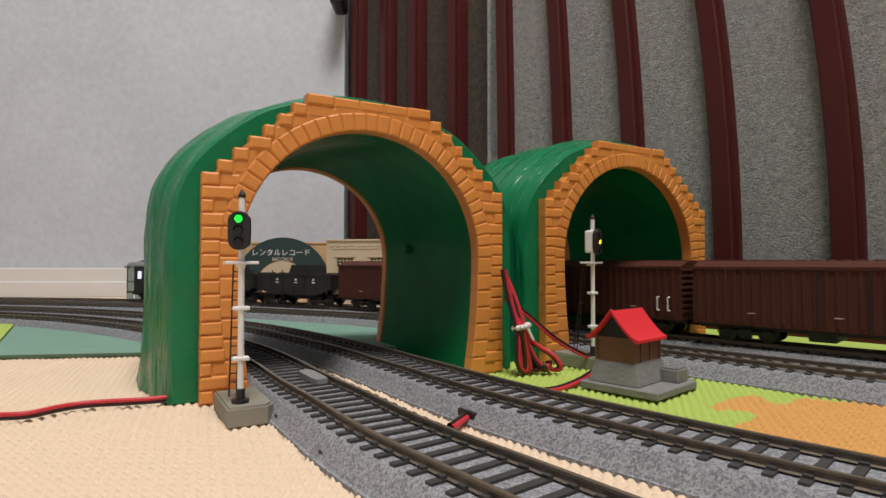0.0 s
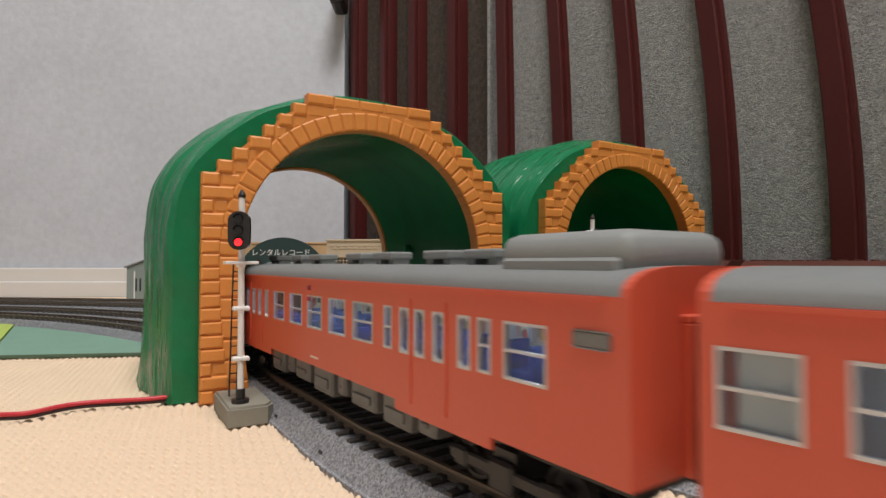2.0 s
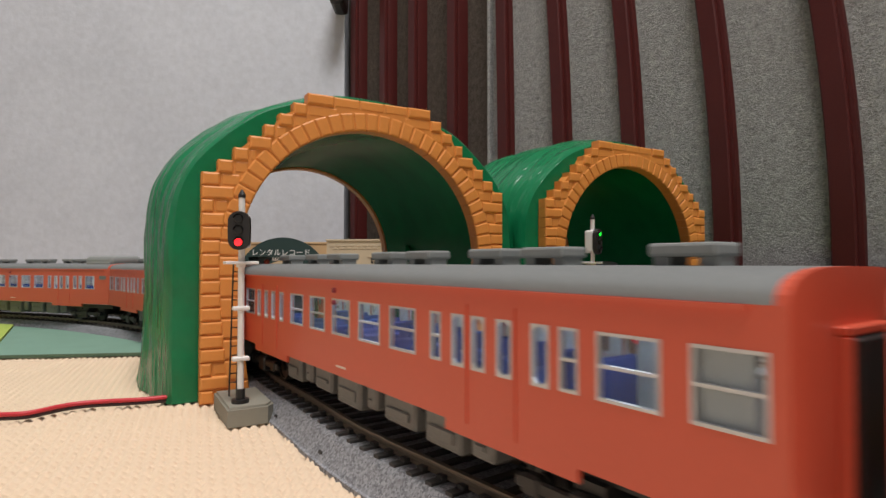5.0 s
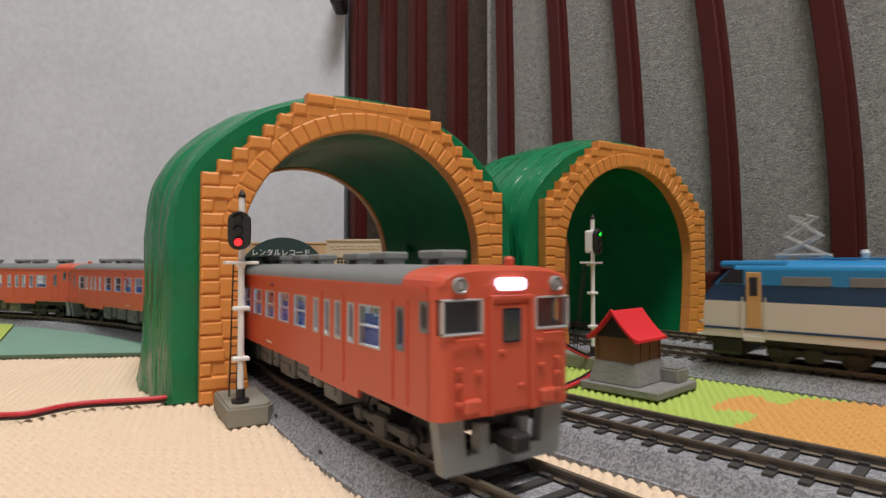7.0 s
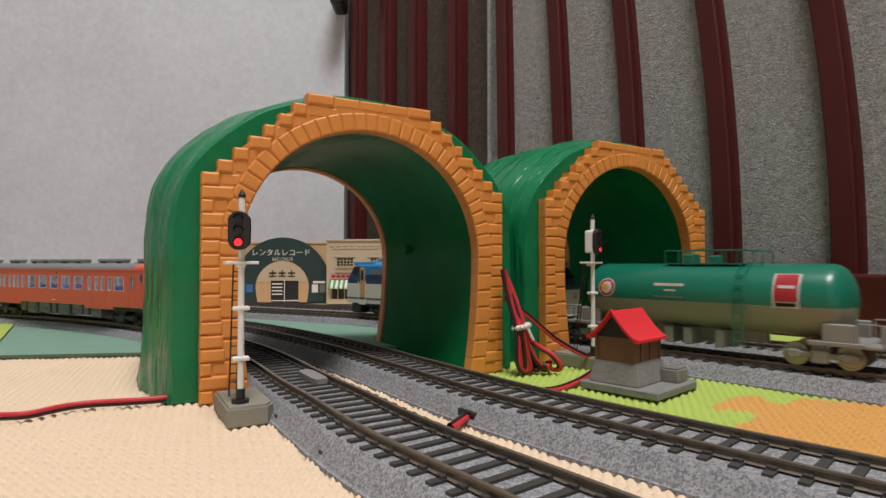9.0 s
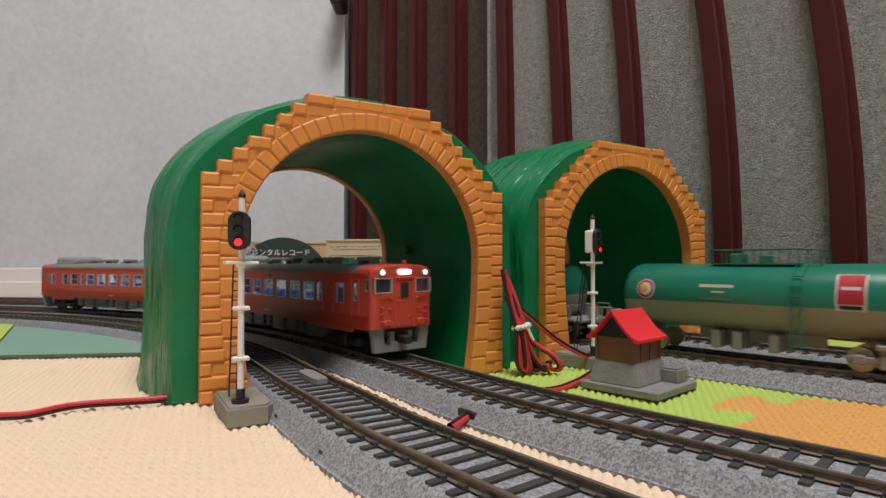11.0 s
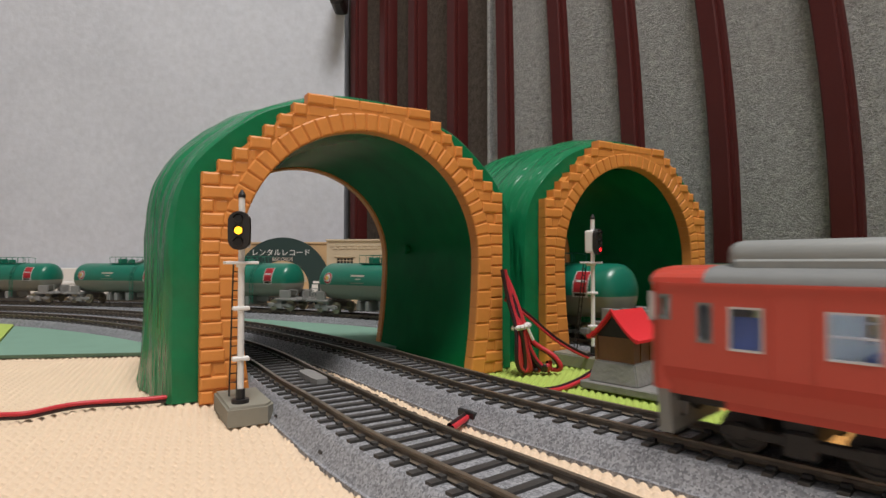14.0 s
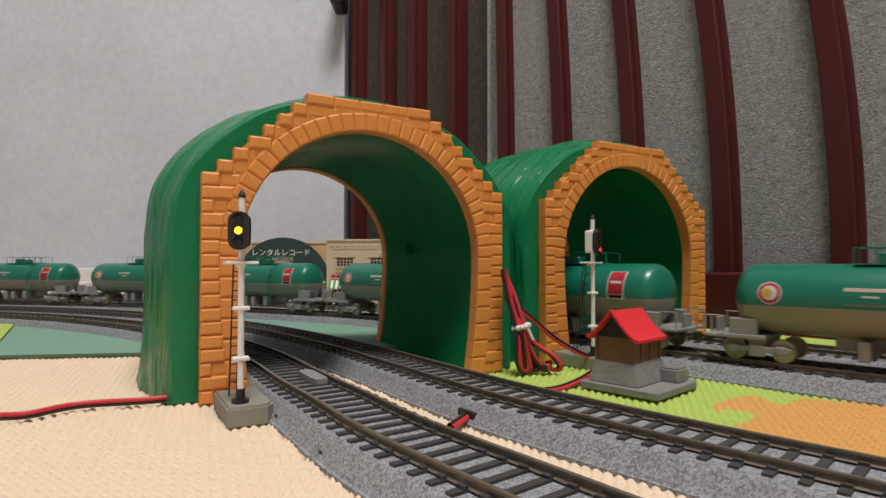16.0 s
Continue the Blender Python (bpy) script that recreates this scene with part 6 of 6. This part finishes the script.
    for sx in (-1, 1):
        bm = bmesh.new()
        for s in (-1, 1):
            a = [(0.0935, 0.0328), (0.0880, 0.0395)]
            y0, y1 = sorted((s * 0.0008, s * 0.0165))
            vs = [bm.verts.new((sx * (x + 0.0016), y, z)) for x, z in a for y in (y0, y1)]
            bm.faces.new([vs[0], vs[1], vs[3], vs[2]])
        bmesh.ops.solidify(bm, geom=bm.faces[:], thickness=0.0006)
        part("windscreen", bm, M["dark_glass"], up, "large slanted windscreen")
        for s in (-1, 1):
            bm = bmesh.new()
            x0, x1 = sorted((sx * 0.0968, sx * 0.0982))
            box(bm, x0, x1, s * 0.011 - 0.0028, s * 0.011 + 0.0028, 0.0205, 0.0235, 0.0005)
            part("headlamp", bm, M["lens_off"], low)
        bm = bmesh.new()
        for s in (-1, 1):
            rod(bm, (sx * 0.099, s * 0.004, 0.0165), (sx * 0.099, s * 0.0165, 0.0165), 0.0004, 5)
            rod(bm, (sx * 0.099, s * 0.0165, 0.0165), (sx * 0.096, s * 0.0165, 0.0165), 0.0004, 5)
            rod(bm, (sx * 0.099, s * 0.004, 0.0165), (sx * 0.099, s * 0.004, 0.0115), 0.0004, 5)
        x0, x1 = sorted((sx * 0.093, sx * 0.1005))
        box(bm, x0, x1, -0.0165, 0.0165, 0.0102, 0.0112, 0.0003)
        part("end_railing", bm, M["white_paint"], low, "white end railing and step")
        bm = bmesh.new()
        x0, x1 = sorted((sx * 0.082, sx * 0.095))
        box(bm, x0, x1, -0.0155, 0.0155, 0.0022, 0.0104, 0.0016, 2)
        part("pilot", bm, M["black"], car, "dark grey snow plough")
        bm = bmesh.new()
        x0, x1 = sorted((sx * 0.090, sx * 0.1025))
        box(bm, x0, x1, -0.0018, 0.0018, 0.0058, 0.0092, 0.0004)
        part("coupler", bm, M["black"], car)
        pantograph(roof, sx * 0.062)
    bm = bmesh.new()
    for x in (-0.028, -0.016, 0.0, 0.014, 0.030):
        lathe(bm, [(0, 0.0014), (0.002, 0.0014), (0.0036, 0.0010)], (x, 0.006, 0.0435), "z", 10)
        box(bm, x - 0.003, x + 0.003, -0.008, -0.002, 0.0432, 0.0462, 0.0006)
    for y in (-0.011, 0.011):
        rod(bm, (-0.062, y, 0.0442), (0.062, y, 0.0442), 0.00035, 5)
    part("roof_gear", bm, M["loco_blue"], roof)
    for x in (-0.038, -0.012, 0.016, 0.042):
        bm = bmesh.new()
        lathe(bm, [(0, 0.0010), (0.003, 0.0016), (0.0045, 0.0012)], (x, -0.010, 0.0435), "z", 10)
        part("insulator", bm, M["white_paint"], roof)
    bm = bmesh.new()
    box(bm, -0.083, 0.083, -0.0125, 0.0125, 0.0075, 0.0106)
    for x in (-0.030, -0.006, 0.020):
        box(bm, x - 0.008, x + 0.008, -0.0160, 0.0160, 0.0038, 0.0106, 0.0008)
    part("underframe", bm, M["black"], car)
    for x in (-0.056, 0.0, 0.056):
        bogie(car, x, 5.6, 26.0, (M["black"], M["black"]), half=14.0)
    return car


def box_wagon():
    car = thing("box_wagon", "dark brown ribbed box wagon with sliding doors", "model box wagon", "box wagons")
    h, w = 80.0, 17.5
    bm = bmesh.new()
    prism(bm, [(-w * MM, 0.0095), (w * MM, 0.0095), (w * MM, 0.0405), (0.55 * w * MM, 0.0435), (-0.55 * w * MM, 0.0435), (-w * MM, 0.0405)], -h * MM, h * MM, "x")
    for s in (-1, 1):
        y = s * w * MM
        box(bm, -h * MM, h * MM, min(y, y + s * 0.0008), max(y, y + s * 0.0008), 0.0390, 0.0405)
    body = part("body", bm, M["box_brown"], car)

    def ribs(name, x, y, z, places):
        bm = bmesh.new()
        box(bm, -x, x, -y, y, -z, z, 0.0002)
        first = None
        for m in places:
            if first is None:
                first = part(name, bm, M["box_brown"], body)
                first.matrix_basis = m
            else:
                shared(name, first.data, body, m)
    ribs("side_rib", 0.0007, 0.0006, 0.0138, [pose(x * MM, s * w * MM, 0.0252) for s in (-1, 1) for x in np.arange(-h + 3, h - 1, 4.6)])
    ribs("end_rib", 0.0006, w * MM, 0.0007, [pose(s * h * MM, 0, z) for s in (-1, 1) for z in np.arange(0.0145, 0.039, 0.0034)])
    ribs("roof_rib", 0.0006, 0.55 * w * MM, 0.0004, [pose(x * MM, 0, 0.0437) for x in np.arange(-h + 3, h, 6.5)])
    for s in (-1, 1):
        y = s * (w + 0.7) * MM
        bm = bmesh.new()
        for x in (-20.3, 20.0, 0.0):
            box(bm, (x - 0.35) * MM, (x + 0.35) * MM, min(y, y + s * 0.0003), max(y, y + s * 0.0003), 0.0105, 0.0395)
        part("door_gap", bm, M["black"], body)
        for x in ((66, 72.5) if s < 0 else (-66, -72.5)):
            bm = bmesh.new()
            a = (x * MM, y + s * 0.0010, 0.0150)
            b = (x * MM, y + s * 0.0010, 0.0225)
            rod(bm, a, b, 0.00035, 6)
            rod(bm, b, (x * MM + 0.001, y, 0.0226), 0.00035, 5)
            rod(bm, a, (x * MM + 0.001, y, 0.0149), 0.0004, 5)
            part("grab_handle", bm, M["white_paint"], body, "white grab handle")
        for x in (-50, -12, 12, 50):
            bm = bmesh.new()
            box(bm, (x - 1.8) * MM, (x + 1.8) * MM, min(y, y + s * 0.0001), max(y, y + s * 0.0001), 0.0160, 0.0164)
            part("marking", bm, M["marker"], body)
    bm = bmesh.new()
    box(bm, -0.078, 0.078, -0.011, 0.011, 0.007, 0.0096)
    for x in (-0.02, 0.022):
        box(bm, x - 0.006, x + 0.006, -0.0125, 0.0125, 0.0035, 0.0096, 0.0006)
    for s in (-1, 1):
        x0, x1 = sorted((s * 0.078, s * 0.0828))
        box(bm, x0, x1, -0.0018, 0.0018, 0.006, 0.009, 0.0004)
    part("underframe", bm, M["black"], car)
    for x in (-0.055, 0.055):
        bogie(car, x, 5.0, 20.0, (M["black"], M["black"]), half=12.0)
    return car


def hopper_wagon():
    car = thing("hopper_wagon", "black open hopper wagon", "model hopper wagon", "hopper wagons")
    h, w = 48.0, 16.5
    bm = bmesh.new()
    prism(bm, [(-0.046, 0.017), (-0.030, 0.011), (0.030, 0.011), (0.046, 0.017), (0.046, 0.031), (-0.046, 0.031)], -w * MM, w * MM, "y")
    prism(bm, [(-0.010, 0.031), (0.020, 0.031), (0.015, 0.0405), (-0.006, 0.0405)], -0.012, 0.012, "y")
    for s in (-1, 1):
        for x in np.arange(-0.042, 0.045, 0.014):
            y = s * w * MM
            box(bm, x - 0.0006, x + 0.0006, min(y, y + s * 0.0006), max(y, y + s * 0.0006), 0.0125, 0.031)
        box(bm, -0.047, 0.047, s * w * MM - 0.0008, s * w * MM + 0.0008, 0.030, 0.032)
    body = part("body", bm, M["black"], car)
    for s in (-1, 1):
        y = s * (w + 0.6) * MM
        for x in (-0.020, 0.004, 0.026):
            bm = bmesh.new()
            box(bm, x - 0.002, x + 0.002, min(y, y + s * 0.0001), max(y, y + s * 0.0001), 0.0225, 0.0235)
            box(bm, x - 0.0012, x + 0.0012, min(y, y + s * 0.0001), max(y, y + s * 0.0001), 0.0250, 0.0268)
            part("marking", bm, M["white_paint"], body)
    bm = bmesh.new()
    box(bm, -0.048, 0.048, -0.004, 0.004, 0.0075, 0.0112)
    box(bm, -0.0505, 0.0505, -0.0018, 0.0018, 0.006, 0.009)
    part("underframe", bm, M["black"], car)
    for x in (-0.030, 0.030):
        bogie(car, x, 5.0, 18.0, (M["black"], M["black"]), half=12.0)
    return car


def brake_van():
    car = thing("brake_van", "black brake van with lit windows and curved grey roof", "model brake van")
    w = 16.5
    bm = bmesh.new()
    box(bm, -0.026, 0.026, -w * MM, w * MM, 0.0095, 0.0385)
    box(bm, -0.036, 0.036, -w * MM, w * MM, 0.0085, 0.0105)
    body = part("body", bm, M["black"], car)
    bm = bmesh.new()
    prism(bm, roof_section((w + 0.8) * MM, 0.0385, 0.0435), -0.036, 0.036, "x")
    part("roof", bm, M["roof_grey"], car, "grey curved roof", smooth=True)
    for s in (-1, 1):
        y = s * w * MM
        for x in (-0.018, -0.006, 0.004, 0.017):
            bm = bmesh.new()
            box(bm, x - 0.0026, x + 0.0026, min(y, y + s * 0.0003), max(y, y + s * 0.0003), 0.0245, 0.0330, 0.0001)
            part("window", bm, M["van_glow"], body, "lit window")
        bm = bmesh.new()
        for x in (-0.0355, 0.0355):
            rod(bm, (x, y * 0.96, 0.0105), (x, y * 0.96, 0.0395), 0.0005, 5)
            rod(bm, (x, y * 0.96, 0.021), (x, 0.0, 0.021), 0.0004, 5)
            rod(bm, (x, y * 0.96, 0.021), (x * 0.74, y * 0.96, 0.021), 0.0004, 5)
        part("railing", bm, M["black"], car)
        bm = bmesh.new()
        box(bm, -0.008, 0.004, min(y, y + s * 0.0001), max(y, y + s * 0.0001), 0.0150, 0.0160)
        part("marking", bm, M["marker"], body)
    bm = bmesh.new()
    box(bm, -0.034, 0.034, -0.010, 0.010, 0.0062, 0.0086)
    box(bm, -0.0385, 0.0385, -0.0018, 0.0018, 0.006, 0.009)
    part("underframe", bm, M["black"], car)
    bogie(car, 0.0, 5.0, 38.0, (M["black"], M["black"]), half=12.0)
    return car


# ---- how they run ----
CAR_PITCH = 0.2235
HEAD_1 = [(-1.0, 1.345), (0.0, 1.494), (0.5, 1.567), (1.0, 1.639), (1.5, 1.714), (2.0, 1.7915), (2.5, 1.863), (3.5, 2.0085), (4.0, 2.0775), (6.5, 2.4345), (6.8, 2.4743), (7.0, 2.5015), (7.2, 2.5315),
          (7.5, 2.576), (8.0, 2.6645), (9.0, 2.836), (17.0, 4.0)]
HEAD_2 = [(-1.0, 3.95), (11.3, 1.6215), (11.5, 1.5826), (12.0, 1.485), (12.5, 1.3845), (13.0, 1.2885), (13.5, 1.189), (14.0, 1.0965), (17.0, 0.54)]


def run(ob, line, centre, way, base, times):
    """Key a vehicle along a line: centre(t) is its middle, way its direction on the line."""
    rows = []
    for t in times:
        s = centre(t)
        a, b = line.at(s + way * base / 2), line.at(s - way * base / 2)
        d = a - b
        c = (a + b) / 2
        rows.append((t, pose(c[0], c[1], RAIL_TOP, 0, 0, math.degrees(math.atan2(d[1], d[0])))))
    walk(ob, rows)


def table(rows):
    ts, ss = zip(*rows)
    return lambda t: float(np.interp(t, ts, ss))


def trains():
    a1 = railcar("vermilion diesel railcar with grey roof and large roof unit", True, False, 0, 0, True, M["red_body"], 0)
    a2 = railcar("vermilion diesel railcar with lit destination sign at its cab", True, False, 1, 0, False, M["red_body"], 0)
    a3 = railcar("vermilion diesel railcar with a dark cab sign", True, False, 0, 0, False, M["red_body"], 0)
    a4 = copy_thing(a2, pose(0, 0, 0))
    # this train's paint carries its shade in the colour
    b1 = railcar("vermilion diesel railcar, toned down for shade, with lit headlamps and cabs at both ends", True, True, 2, 0, True, M["red_body_shaded"], 1)
    b2 = copy_thing(b1, pose(0, 0, 0))
    loco = locomotive()
    tanks = [tank_wagon()]
    tanks += [copy_thing(tanks[0], pose(0, 0, 0)) for i in range(8)]
    boxes = [box_wagon()]
    boxes += [copy_thing(boxes[0], pose(0, 0, 0)) for i in range(3)]
    hop = [hopper_wagon()]
    hop.append(copy_thing(hop[0], pose(0, 0, 0)))
    van = brake_van()
    return (a1, a2, a3, a4), (b1, b2), loco, tanks, boxes, hop, van


FLEET = trains()


def motions():
    (a1, a2, a3, a4), (b1, b2), loco, tanks, boxes, hop, van = FLEET
    ts = [round(0.25 * i, 2) for i in range(65)]
    h1, h2 = table(HEAD_1), table(HEAD_2)
    # the railcars of the first line face forward, backward, forward, backward
    for i, (car, way) in enumerate(((a1, 1), (a2, -1), (a3, 1), (a4, -1))):
        run(car, LINE_1, lambda t, i=i: h1(t) - CAR_PITCH * (i + 0.5), way, 0.156, ts)
    for i, (car, way) in enumerate(((b1, -1), (b2, -1))):
        run(car, LINE_2, lambda t, i=i: h2(t) + 0.1085 + 0.227 * i, way, 0.156, ts)
    first = lambda t: 2.0100 + 0.144 * (t - 8.6)
    run(loco, LINE_3, lambda t: first(t) + 0.1140, 1, 0.112, ts)
    for i, car in enumerate(tanks):
        run(car, LINE_3, lambda t, i=i: first(t) + 0.0075 - 0.1550 * (i + 0.5), 1, 0.106, ts)
    tail = lambda t: 2.6454 - 0.0955 * t
    run(van, LINE_4, lambda t: tail(t) - 0.0385, -1, 0.04, ts)
    for i, car in enumerate(hop):
        run(car, LINE_4, lambda t, i=i: tail(t) - 0.0795 - 0.101 * (i + 0.5), -1, 0.06, ts)
    for i, car in enumerate(boxes):
        run(car, LINE_4, lambda t, i=i: tail(t) - 0.2845 - 0.1665 * (i + 0.5), -1, 0.11, ts)
    signal_changes()


motions()
